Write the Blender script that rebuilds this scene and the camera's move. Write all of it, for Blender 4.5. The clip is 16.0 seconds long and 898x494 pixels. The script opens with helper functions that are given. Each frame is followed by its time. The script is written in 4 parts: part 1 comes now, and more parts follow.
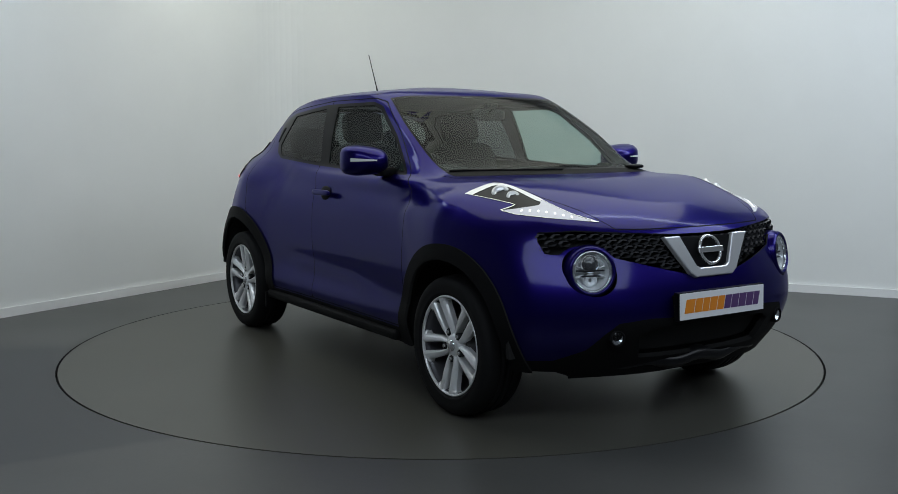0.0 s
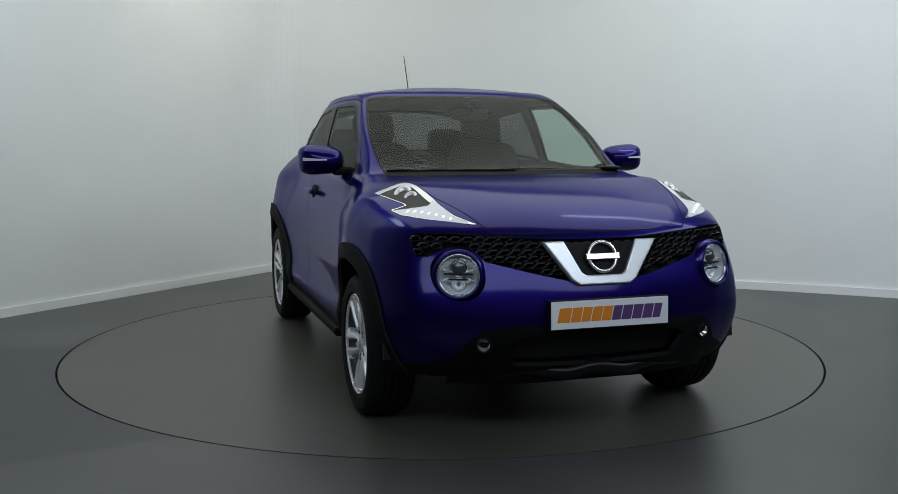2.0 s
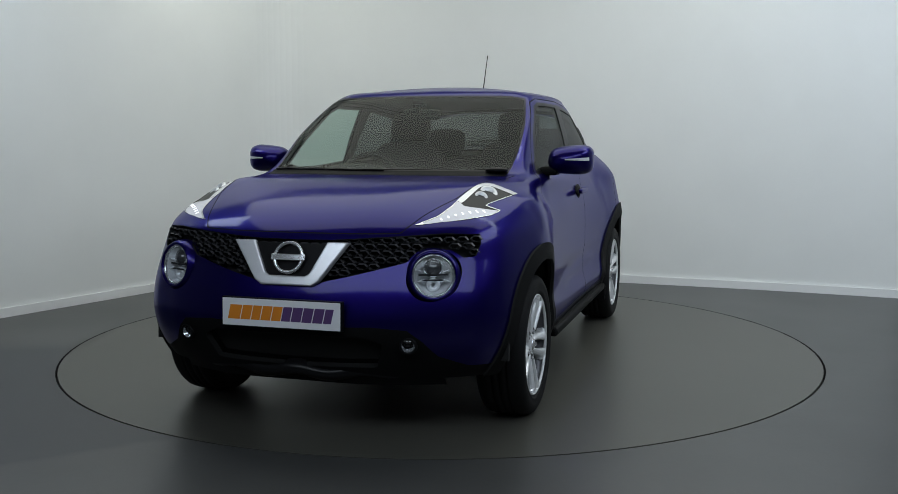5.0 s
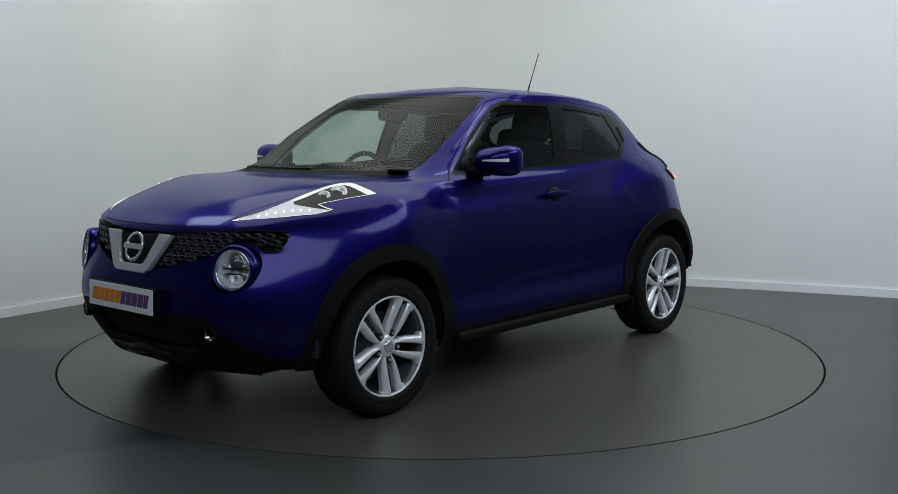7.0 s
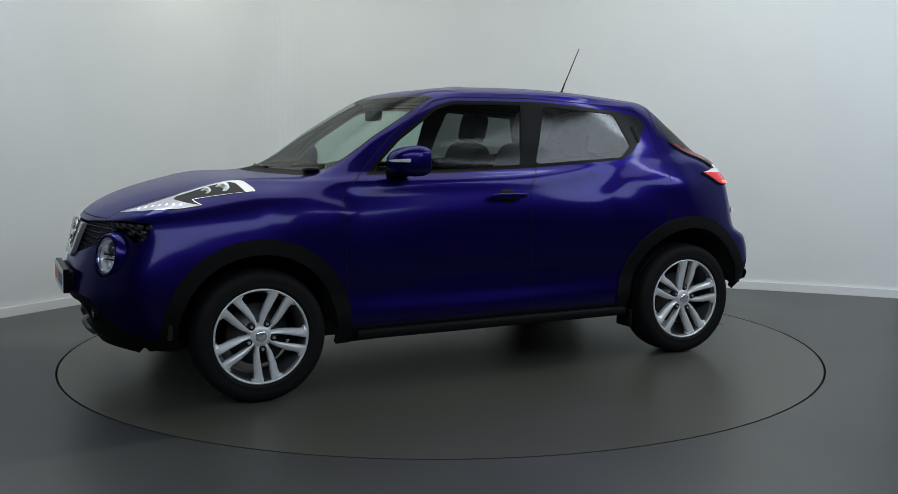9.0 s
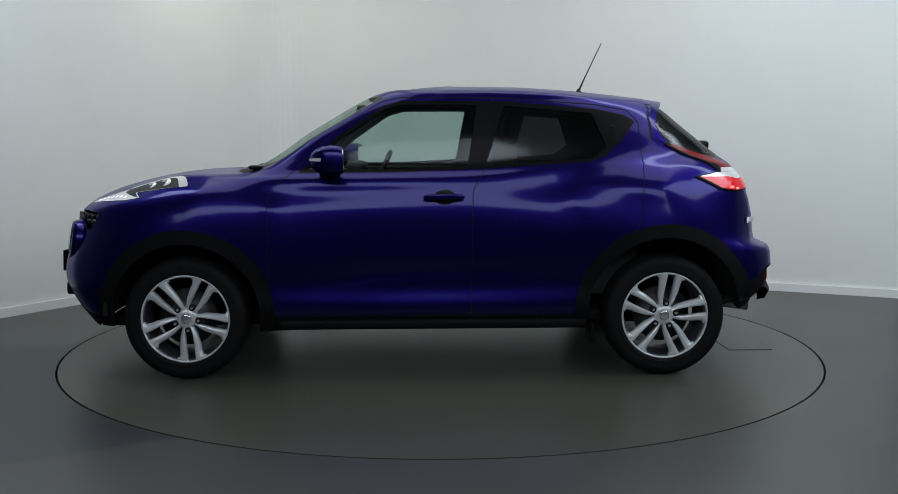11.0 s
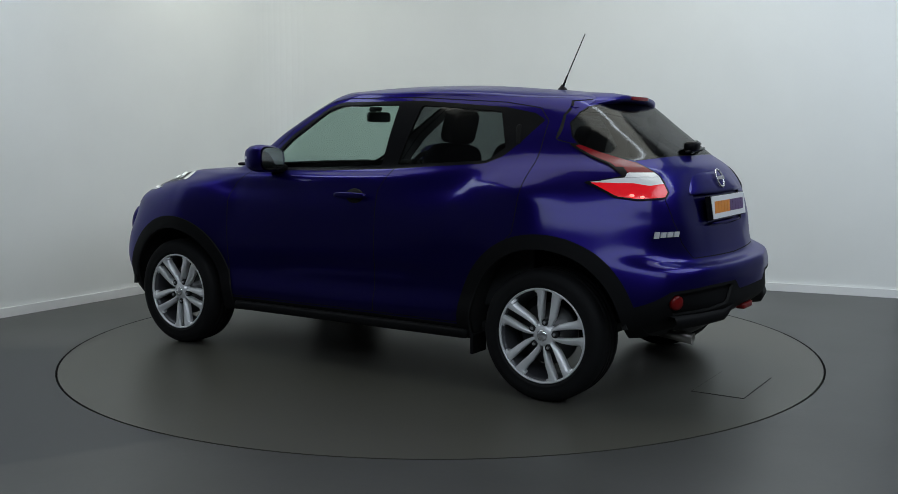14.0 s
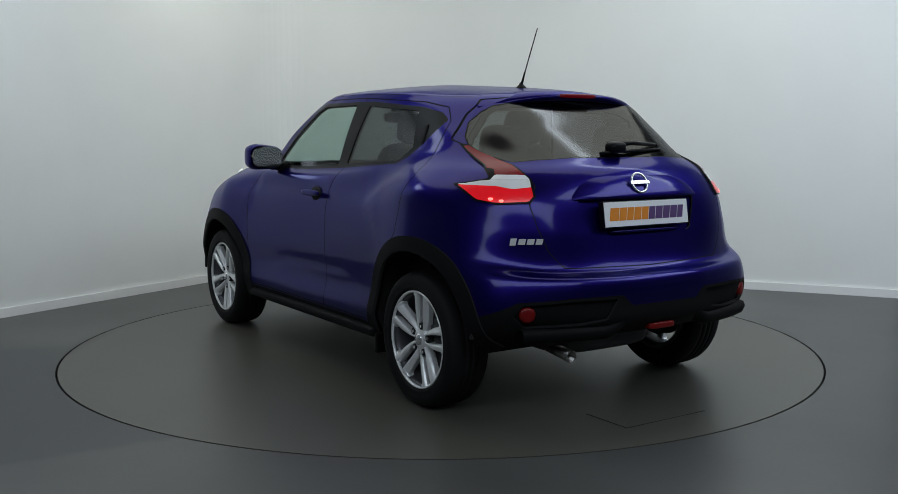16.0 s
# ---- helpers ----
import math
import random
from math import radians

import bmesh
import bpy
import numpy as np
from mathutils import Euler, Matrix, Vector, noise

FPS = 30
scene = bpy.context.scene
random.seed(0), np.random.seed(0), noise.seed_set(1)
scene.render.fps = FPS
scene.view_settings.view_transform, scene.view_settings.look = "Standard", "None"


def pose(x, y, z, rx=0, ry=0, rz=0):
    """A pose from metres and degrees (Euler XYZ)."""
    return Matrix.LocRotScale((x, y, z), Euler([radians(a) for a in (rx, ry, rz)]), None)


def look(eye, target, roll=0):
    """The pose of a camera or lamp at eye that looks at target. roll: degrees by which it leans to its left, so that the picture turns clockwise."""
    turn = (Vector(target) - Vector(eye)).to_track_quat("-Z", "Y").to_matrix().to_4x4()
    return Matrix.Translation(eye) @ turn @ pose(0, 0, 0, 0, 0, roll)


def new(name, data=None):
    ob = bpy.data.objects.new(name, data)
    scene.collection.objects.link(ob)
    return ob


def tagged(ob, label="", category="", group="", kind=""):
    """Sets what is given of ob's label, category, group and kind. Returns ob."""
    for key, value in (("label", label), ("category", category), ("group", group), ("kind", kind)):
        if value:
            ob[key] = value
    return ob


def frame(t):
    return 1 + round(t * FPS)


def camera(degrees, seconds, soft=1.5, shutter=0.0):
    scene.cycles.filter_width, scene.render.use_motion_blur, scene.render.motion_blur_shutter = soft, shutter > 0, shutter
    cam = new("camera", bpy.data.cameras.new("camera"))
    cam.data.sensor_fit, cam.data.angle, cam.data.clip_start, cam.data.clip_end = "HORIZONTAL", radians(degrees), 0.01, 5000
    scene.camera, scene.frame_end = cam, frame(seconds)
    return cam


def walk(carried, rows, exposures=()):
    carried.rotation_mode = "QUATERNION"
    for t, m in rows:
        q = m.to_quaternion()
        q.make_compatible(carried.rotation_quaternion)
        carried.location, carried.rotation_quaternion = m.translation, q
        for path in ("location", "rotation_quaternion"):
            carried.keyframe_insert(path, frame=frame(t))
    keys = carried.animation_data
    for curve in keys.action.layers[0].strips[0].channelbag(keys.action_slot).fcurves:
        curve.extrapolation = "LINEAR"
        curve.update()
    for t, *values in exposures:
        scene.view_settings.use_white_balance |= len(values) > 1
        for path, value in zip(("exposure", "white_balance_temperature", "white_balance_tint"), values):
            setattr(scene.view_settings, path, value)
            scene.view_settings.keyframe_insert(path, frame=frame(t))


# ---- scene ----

# ---------- camera: stands still on a tripod ----------
EYE = (0.0, -5.936, 1.261)
cam = camera(49.48, 16.0, soft=0.85)
CAM_POSE = Matrix.Translation(EYE) @ pose(0, 0, 0, 90 - 6.437, 0, -0.446) @ pose(0, 0, 0, 0, 0, -0.058)
walk(cam, [(0.0, CAM_POSE), (16.0, CAM_POSE)])


def turn_at(t):
    """Heading of the car on the turntable in degrees: a soft start, then a steady turn."""
    early = ((0.0, -57.33), (0.5, -58.85), (1.0, -62.05), (1.5, -66.85), (2.0, -72.65))
    for a, b in zip(early, early[1:]):
        if t <= b[0]:
            return a[1] + (b[1] - a[1]) * (t - a[0]) / (b[0] - a[0])
    return -72.65 - 11.745 * (t - 2.0)


# ---------- light: soft daylight-white lamps near the ceiling, all out of view ---
world = bpy.data.worlds.new("studio_world")
scene.world = world
world.use_nodes = True
world.node_tree.nodes["Background"].inputs[0].default_value = (0.8, 0.9, 1.0, 1)
world.node_tree.nodes["Background"].inputs[1].default_value = 0.02


def ceiling_lamp(x, y, z, sx, sy, watts, colour, target=None):
    data = bpy.data.lights.new("unseen_ceiling_light", "AREA")
    data.shape, data.size, data.size_y, data.energy, data.color = "RECTANGLE", sx, sy, watts, colour
    ob = new("unseen_ceiling_light", data)
    ob.matrix_world = look((x, y, z), target or (x, y + 0.001, 0))
    return ob


COOL, GREEN = (0.775, 0.885, 1.0), (0.96, 1.0, 0.92)
# wall washers, turned to the cove
ceiling_lamp(-1.35, 2.0, 3.35, 0.9, 0.5, 12, GREEN, (-1.75, 3.1, 2.3))
# the next two are added, backs to the car, to brighten the walls
ceiling_lamp(2.9, -0.2, 3.35, 3.4, 0.8, 58, COOL, (3.0, 2.1, 0.9))
ceiling_lamp(-3.0, 0.0, 3.35, 0.8, 2.2, 30, COOL, (-3.9, 0.5, 0.5))
# over the turntable, and over the camera
ceiling_lamp(0.3, 0.3, 3.35, 5.0, 3.5, 75, GREEN)
ceiling_lamp(0.2, -4.6, 3.35, 8.0, 2.4, 165, COOL, (0.1, -1.8, 0.2))
# added fill that lifts the floor at the right front
ceiling_lamp(4.6, -1.9, 3.35, 2.6, 3.2, 85, COOL)
scene.view_settings.exposure = 0.0


# ---------- materials ----------
def material(name, colour, rough=0.5, metal=0.0, coat=0.0, emit=None, power=0.0, bump=0.0, scale=60.0, vary=0.0, spec=0.5):
    m = bpy.data.materials.new(name)
    m.use_nodes = True
    nt = m.node_tree
    b = nt.nodes["Principled BSDF"]
    b.inputs["Base Color"].default_value = (*colour, 1)
    b.inputs["Roughness"].default_value = rough
    b.inputs["Metallic"].default_value = metal
    b.inputs["Coat Weight"].default_value = coat
    b.inputs["Coat Roughness"].default_value = 0.12
    b.inputs["Specular IOR Level"].default_value = spec
    if emit:
        b.inputs["Emission Color"].default_value = (*emit, 1)
        b.inputs["Emission Strength"].default_value = power
    if bump or vary:
        tc = nt.nodes.new("ShaderNodeTexCoord")
        n1 = nt.nodes.new("ShaderNodeTexNoise")
        n1.inputs["Scale"].default_value, n1.inputs["Detail"].default_value = scale, 6
        nt.links.new(tc.outputs["Object"], n1.inputs["Vector"])
        if bump:
            bp = nt.nodes.new("ShaderNodeBump")
            bp.inputs["Strength"].default_value, bp.inputs["Distance"].default_value = bump, 0.002
            nt.links.new(n1.outputs["Fac"], bp.inputs["Height"])
            nt.links.new(bp.outputs["Normal"], b.inputs["Normal"])
        if vary:
            n2 = nt.nodes.new("ShaderNodeTexNoise")
            n2.inputs["Scale"].default_value, n2.inputs["Detail"].default_value = scale / 40, 5
            nt.links.new(tc.outputs["Object"], n2.inputs["Vector"])
            mx = nt.nodes.new("ShaderNodeMix")
            mx.data_type = "RGBA"
            mx.inputs["A"].default_value = (*[c * (1 - vary) for c in colour], 1)
            mx.inputs["B"].default_value = (*[min(1, c * (1 + vary)) for c in colour], 1)
            ad = nt.nodes.new("ShaderNodeMath")
            ad.operation = "MULTIPLY_ADD"
            ad.inputs[1].default_value, ad.inputs[2].default_value = 0.35, 0.32
            nt.links.new(n1.outputs["Fac"], ad.inputs[0])
            a2 = nt.nodes.new("ShaderNodeMath")
            a2.operation = "MULTIPLY_ADD"
            a2.inputs[1].default_value, a2.inputs[2].default_value = 2.0, -1.0
            nt.links.new(n2.outputs["Fac"], a2.inputs[0])
            a3 = nt.nodes.new("ShaderNodeMath")
            a3.use_clamp = True
            nt.links.new(ad.outputs[0], a3.inputs[0])
            nt.links.new(a2.outputs[0], a3.inputs[1])
            nt.links.new(a3.outputs[0], mx.inputs["Factor"])
            nt.links.new(mx.outputs["Result"], b.inputs["Base Color"])
    return m


def glass_material(name, tint, rough=0.12, sheen=0.035):
    """Thin glazing: tinted light passes straight, the surface mirrors by its angle."""
    m = bpy.data.materials.new(name)
    m.use_nodes = True
    nt = m.node_tree
    out = nt.nodes["Material Output"]
    nt.nodes.remove(nt.nodes["Principled BSDF"])
    tr = nt.nodes.new("ShaderNodeBsdfTransparent")
    tr.inputs[0].default_value = (*tint, 1)
    gl = nt.nodes.new("ShaderNodeBsdfGlossy")
    gl.inputs["Roughness"].default_value = rough
    lw = nt.nodes.new("ShaderNodeLayerWeight")
    lw.inputs[0].default_value = 0.5
    pw = nt.nodes.new("ShaderNodeMath")
    pw.operation = "POWER"
    pw.inputs[1].default_value = 5.0
    fr = nt.nodes.new("ShaderNodeMath")
    fr.operation = "MULTIPLY_ADD"
    fr.inputs[1].default_value, fr.inputs[2].default_value = 0.35, sheen
    nt.links.new(lw.outputs["Facing"], pw.inputs[0])
    nt.links.new(pw.outputs[0], fr.inputs[0])
    mix = nt.nodes.new("ShaderNodeMixShader")
    nt.links.new(fr.outputs[0], mix.inputs[0])
    nt.links.new(tr.outputs[0], mix.inputs[1])
    nt.links.new(gl.outputs[0], mix.inputs[2])
    nt.links.new(mix.outputs[0], out.inputs[0])
    return m


M_WALL = material("white_wall_paint", (0.76, 0.77, 0.76), 0.6, bump=0.08, scale=90, vary=0.02)
M_SKIRT = material("white_skirting_paint", (0.80, 0.80, 0.80), 0.4)
M_FARWALL = material("grey_wall_paint", (0.24, 0.24, 0.25), 0.6, bump=0.08, scale=90, vary=0.03)
M_CEIL = material("ceiling_paint", (0.30, 0.30, 0.30), 0.8)
M_FLOOR = material("grey_resin_floor", (0.056, 0.057, 0.056), 0.38, bump=0.03, scale=40, vary=0.30)


def add_shade_band(m, corners, colour, soft):
    """Multiplies a shadow into the floor's colour, with nearly straight, slightly wavering edges."""
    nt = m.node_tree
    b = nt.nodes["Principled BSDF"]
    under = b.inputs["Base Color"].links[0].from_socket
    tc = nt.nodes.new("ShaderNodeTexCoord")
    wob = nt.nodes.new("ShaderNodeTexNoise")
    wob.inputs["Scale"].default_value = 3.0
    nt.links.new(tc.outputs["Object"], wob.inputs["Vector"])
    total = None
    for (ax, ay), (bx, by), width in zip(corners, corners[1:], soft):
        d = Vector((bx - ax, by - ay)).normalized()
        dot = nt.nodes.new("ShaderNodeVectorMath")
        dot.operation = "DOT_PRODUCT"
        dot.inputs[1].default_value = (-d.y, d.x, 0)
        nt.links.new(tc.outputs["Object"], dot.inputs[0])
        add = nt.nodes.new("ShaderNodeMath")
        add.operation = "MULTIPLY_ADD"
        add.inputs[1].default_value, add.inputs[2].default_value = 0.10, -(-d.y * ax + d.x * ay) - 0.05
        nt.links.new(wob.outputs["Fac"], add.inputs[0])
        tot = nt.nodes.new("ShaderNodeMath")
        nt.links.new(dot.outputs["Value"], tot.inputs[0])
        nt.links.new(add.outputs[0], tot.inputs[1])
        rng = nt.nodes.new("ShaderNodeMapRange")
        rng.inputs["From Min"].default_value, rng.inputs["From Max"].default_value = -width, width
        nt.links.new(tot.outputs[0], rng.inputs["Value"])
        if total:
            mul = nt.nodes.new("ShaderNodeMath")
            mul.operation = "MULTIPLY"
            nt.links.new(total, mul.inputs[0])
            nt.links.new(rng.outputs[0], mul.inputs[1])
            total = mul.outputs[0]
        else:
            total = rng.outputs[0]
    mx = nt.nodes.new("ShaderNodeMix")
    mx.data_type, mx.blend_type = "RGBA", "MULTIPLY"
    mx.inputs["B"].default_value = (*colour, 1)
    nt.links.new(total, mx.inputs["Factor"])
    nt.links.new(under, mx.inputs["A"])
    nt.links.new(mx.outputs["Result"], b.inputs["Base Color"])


# shadow left of the turntable, put into the floor colour
add_shade_band(M_FLOOR, ((-6.0, -4.8), (-1.71, -2.27), (-0.9, -1.83), (-2.22, -0.03), (-2.75, -0.08), (-6.0, -0.5)), (0.40, 0.44, 0.55), (0.04, 0.04, 0.3, 0.16, 0.16))
M_TABLE = material("grey_resin_turntable", (0.066, 0.064, 0.054), 0.36, bump=0.03, scale=40, vary=0.10)
M_GAP = material("dark_gap", (0.01, 0.01, 0.01), 0.9)
M_PAINT = material("purple_blue_metallic_paint", (0.0088, 0.0040, 0.110), 0.36, 0.88, coat=0.50)
M_PAINT.node_tree.nodes["Principled BSDF"].inputs["Coat Roughness"].default_value = 0.11
M_PAINT.node_tree.nodes["Principled BSDF"].inputs["Specular Tint"].default_value = (0.30, 0.25, 0.75, 1)
M_BLACK = material("black_textured_plastic", (0.0045, 0.0045, 0.005), 0.65, bump=0.10, scale=700, spec=0.12)
M_CHIN = material("smooth_black_plastic", (0.006, 0.006, 0.007), 0.30, spec=0.25)
M_LINER = material("light_grey_cabin_lining", (0.17, 0.17, 0.165), 0.9, bump=0.2, scale=400)
M_GLOSSB = material("gloss_black", (0.006, 0.006, 0.007), 0.32, spec=0.10)
M_DARK = material("dark_underside", (0.006, 0.006, 0.006), 0.9)
M_TYRE = material("tyre_rubber", (0.006, 0.006, 0.0065), 0.7, bump=0.15, scale=300, spec=0.2)
M_ALLOY = material("silver_alloy", (0.82, 0.83, 0.84), 0.33, 0.32, coat=0.6)
M_CHROME = material("chrome", (0.82, 0.83, 0.85), 0.12, 0.8)
M_GLASS = glass_material("clear_green_glass", (0.62, 0.72, 0.68))
M_PRIVACY = glass_material("dark_privacy_glass", (0.15, 0.158, 0.162), sheen=0.062)
M_LENS = glass_material("clear_lens", (0.92, 0.94, 0.96))

M_SIDEGLASS = glass_material("green_side_glass", (0.62, 0.74, 0.70))
M_ORANGE = material("orange_print", (0.75, 0.25, 0.02), 0.4)
M_VIOLET = material("violet_print", (0.10, 0.05, 0.16), 0.4)
M_PLATE = material("white_plate", (0.80, 0.81, 0.83), 0.35)
# alloy darkened to hold the shade behind the spokes
M_SHADEALLOY = material("shaded_barrel_alloy", (0.10, 0.10, 0.11), 0.4, 0.6)
M_DISC = material("brake_steel", (0.09, 0.09, 0.09), 0.45, 0.8)
M_STEEL = material("exhaust_steel", (0.35, 0.34, 0.32), 0.35, 1.0)
M_UNDER = material("dull_underbody_metal", (0.05, 0.05, 0.05), 0.6, 0.4)
M_LAMPGREY = material("dark_lamp_glass", (0.06, 0.06, 0.065), 0.08, coat=1.0)
M_WHITELENS = material("white_lens", (0.82, 0.84, 0.86), 0.25, coat=0.5)
M_BADGE = material("bright_badge", (0.80, 0.80, 0.82), 0.25, 0.3)
M_MIRROR = material("mirror_silver", (0.85, 0.87, 0.87), 0.02, 1.0)
M_FABRIC = material("dark_seat_fabric", (0.018, 0.019, 0.021), 0.9, bump=0.3, scale=400)
M_INNER = material("dark_interior_plastic", (0.016, 0.017, 0.018), 0.65, bump=0.1, scale=500)
M_GRILLE = material("black_grille_plastic", (0.050, 0.050, 0.055), 0.25)
M_SATIN = material("satin_chrome", (0.74, 0.75, 0.78), 0.25, 0.6)
M_REDLENS = material("red_lens", (0.20, 0.002, 0.007), 0.25, coat=0.1, spec=0.3)
M_REDREF = material("red_reflector", (0.15, 0.003, 0.003), 0.35, spec=0.3)
M_REDLIT = material("lit_red_lens", (0.45, 0.004, 0.010), 0.2, coat=0.5, emit=(1.0, 0.012, 0.022), power=0.36, bump=0.8, scale=60, vary=0.3)
M_DRL = material("lit_white_lens", (0.45, 0.46, 0.50), 0.2, coat=0.5, emit=(0.86, 0.88, 1.0), power=0.26, bump=0.9, scale=50)
M_LED = material("led_white", (0.8, 0.8, 0.8), 0.3, emit=(0.92, 0.94, 1.0), power=0.9)
M_LEDRED = material("led_red", (0.8, 0.1, 0.1), 0.3, emit=(1.0, 0.22, 0.18), power=1.8)
M_CLEARTAIL = material("faceted_clear_lens", (0.94, 0.95, 0.96), 0.12, 0.15, coat=0.6, bump=1.0, scale=55)
M_LAMPDARK = material("dark_chrome_lamp", (0.012, 0.012, 0.014), 0.45, 0.0, coat=0.0, spec=0.25)
M_REFLECT = material("bright_reflector", (0.96, 0.97, 0.98), 0.10, 0.35, bump=1.0, scale=45)


# ---------- mesh helpers ----------
def mesh_object(name, verts, faces, mat, parent=None, label="", smooth=True):
    me = bpy.data.meshes.new(name)
    me.from_pydata([tuple(map(float, v)) for v in verts], [], [tuple(map(int, f)) for f in faces])
    me.materials.append(mat)
    if smooth:
        me.shade_smooth()
    ob = new(name, me)
    if parent:
        ob.parent = parent
    if label:
        ob["label"] = label
    return ob


def part(name, bm, mat, parent=None, label="", smooth=False):
    me = bpy.data.meshes.new(name)
    bm.to_mesh(me)
    bm.free()
    me.materials.append(mat)
    if smooth:
        me.shade_smooth()
    ob = new(name, me)
    if parent:
        ob.parent = parent
    if label:
        ob["label"] = label
    return ob


def box(bm, cx, cy, cz, sx, sy, sz, bevel=0.0, m=None):
    r = bmesh.ops.create_cube(bm, size=1, matrix=(m or Matrix()) @ Matrix.Translation((cx, cy, cz)) @ Matrix.Diagonal((sx, sy, sz, 1)))
    if bevel:
        es = list({e for v in r["verts"] for e in v.link_edges})
        bmesh.ops.bevel(bm, geom=es, offset=bevel, segments=3, affect="EDGES", profile=0.5)
    return bm


def lathe(profile, axis_m, seg=48, closed=False):
    """Turns a profile of (radius, height) about the z axis of axis_m."""
    verts, faces = [], []
    n = len(profile)
    for i in range(seg):
        a = 2 * math.pi * i / seg
        for r, h in profile:
            verts.append(axis_m @ Vector((r * math.cos(a), r * math.sin(a), h)))
    for i in range(seg):
        j = (i + 1) % seg
        for k in range(n if closed else n - 1):
            l = (k + 1) % n
            faces.append((i * n + k, j * n + k, j * n + l, i * n + l))
    return verts, faces


# ---------- the room ----------
TABLE_R = 2.218


def floor_ring(r0, z, outer, seg=128):
    vs, fs = [], []
    for i in range(seg):
        a = 2 * math.pi * i / seg
        ca, sa = math.cos(a), math.sin(a)
        vs.append((r0 * ca, r0 * sa, z))
        k = outer / max(abs(ca), abs(sa))
        vs.append((k * ca, k * sa, z))
    for i in range(seg):
        j = (i + 1) % seg
        fs.append((2 * i, 2 * i + 1, 2 * j + 1, 2 * j))
    return vs, fs


def build_room():
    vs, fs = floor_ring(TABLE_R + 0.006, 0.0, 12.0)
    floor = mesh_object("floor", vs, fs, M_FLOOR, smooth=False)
    tagged(floor, "grey painted resin floor with faint scuffs round the turntable and a shadow in its colour", "floor", kind="structure")
    bm = bmesh.new()
    bmesh.ops.create_circle(bm, cap_ends=True, segments=128, radius=TABLE_R + 0.2)
    bmesh.ops.translate(bm, verts=bm.verts, vec=(0, 0, -0.06))
    tagged(part("turntable_pit", bm, M_GAP), "dark recess under the turntable's edge gap", "pit", kind="structure")

    # plan of the wall, from beside the camera round the back corner to the other side
    plan = [Vector((-3.55, 0.14)), Vector((-3.11, 0.84)), Vector((-1.95, 2.69))]
    a, c, b = Vector((-1.68, 3.12)), Vector((-1.52, 3.36)), Vector((-1.28, 3.30))
    for i in range(0, 9):
        t = i / 8
        plan.append(a * (1 - t) ** 2 + c * 2 * t * (1 - t) + b * t * t)
    bend = [np.array(p) for p in ((-1.85, 3.44), (-1.28, 3.30), (-.6, 3.13), (.3, 2.88), (1.2, 2.59), (1.73, 2.405), (2.32, 2.175), (2.95, 1.905), (3.59, 1.60), (4.6, 1.08))]
    plan += [Vector(p) for p in dense(bend, 5)[1:]]
    # unseen walls, grey so that little light reflects in the car
    far = [Vector(p) for p in ((3.59, 1.60), (9.5, -1.45), (9.5, -9.0), (-7.6, -9.0), (-7.6, -6.32), (-3.55, 0.14))]
    for name, line, mat, z0, z1, off, thick in (("wall_back", plan, M_WALL, 0.0, 3.4, 0.0, 0.12), ("wall_unseen", far, M_FARWALL, 0.0, 3.4, 0.0, 0.12),
                                                ("baseboard", plan, M_SKIRT, 0.0, 0.066, -0.02, 0.018)):
        n = len(line)
        inner, outer = [], []
        for i in range(n):
            p, q, r = line[max(i - 1, 0)], line[i], line[min(i + 1, n - 1)]
            d = (r - p).normalized()
            nv = Vector((-d.y, d.x))
            inner.append(q + nv * off)
            outer.append(q + nv * (off + thick))
        vs = [(*p, z) for ring in (inner, outer) for z in (z0, z1) for p in ring]
        fs = []
        for i in range(n - 1):
            j = i + 1
            fs += [(i, j, n + j, n + i), (2 * n + i, 3 * n + i, 3 * n + j, 2 * n + j), (n + i, n + j, 3 * n + j, 3 * n + i)]
        ob = mesh_object(name, vs, fs, mat, smooth=False)
        tagged(ob, {"wall_back": "plain white painted studio wall with a rounded corner", "wall_unseen": "plain unseen grey wall closing the studio, keeps car reflections dim",
                    "baseboard": "low white painted baseboard along the wall"}[name], "baseboard" if name == "baseboard" else "wall", kind="structure")
    bm = bmesh.new()
    box(bm, 1, -2, 3.46, 18, 15, 0.1)
    tagged(part("ceiling", bm, M_CEIL), "plain painted studio ceiling above the unseen lamps", "ceiling", kind="structure")


# ---------- the car body: design lines from the front centre round to the rear centre ----------
# each line: (x forward, y half width, z) at fourteen stations
L_LIP = ((1.93, 0, .25), (1.92, .3, .25), (1.82, .56, .245), (1.64, .75, .225), (1.26, .85, .24), (.84, .82, .25), (.3, .81, .255),
         (-.25, .81, .26), (-.8, .82, .262), (-1.25, .85, .27), (-1.62, .79, .335), (-1.80, .58, .375), (-1.88, .3, .385), (-1.90, 0, .385))
L_LOWER = ((2.0, 0, .36), (1.99, .3, .36), (1.89, .6, .36), (1.70, .80, .35), (1.26, .885, .34), (.84, .853, .37), (.3, .840, .37),
           (-.25, .840, .372), (-.8, .855, .375), (-1.25, .89, .37), (-1.68, .82, .42), (-1.87, .6, .445), (-1.965, .3, .45), (-1.985, 0, .45))
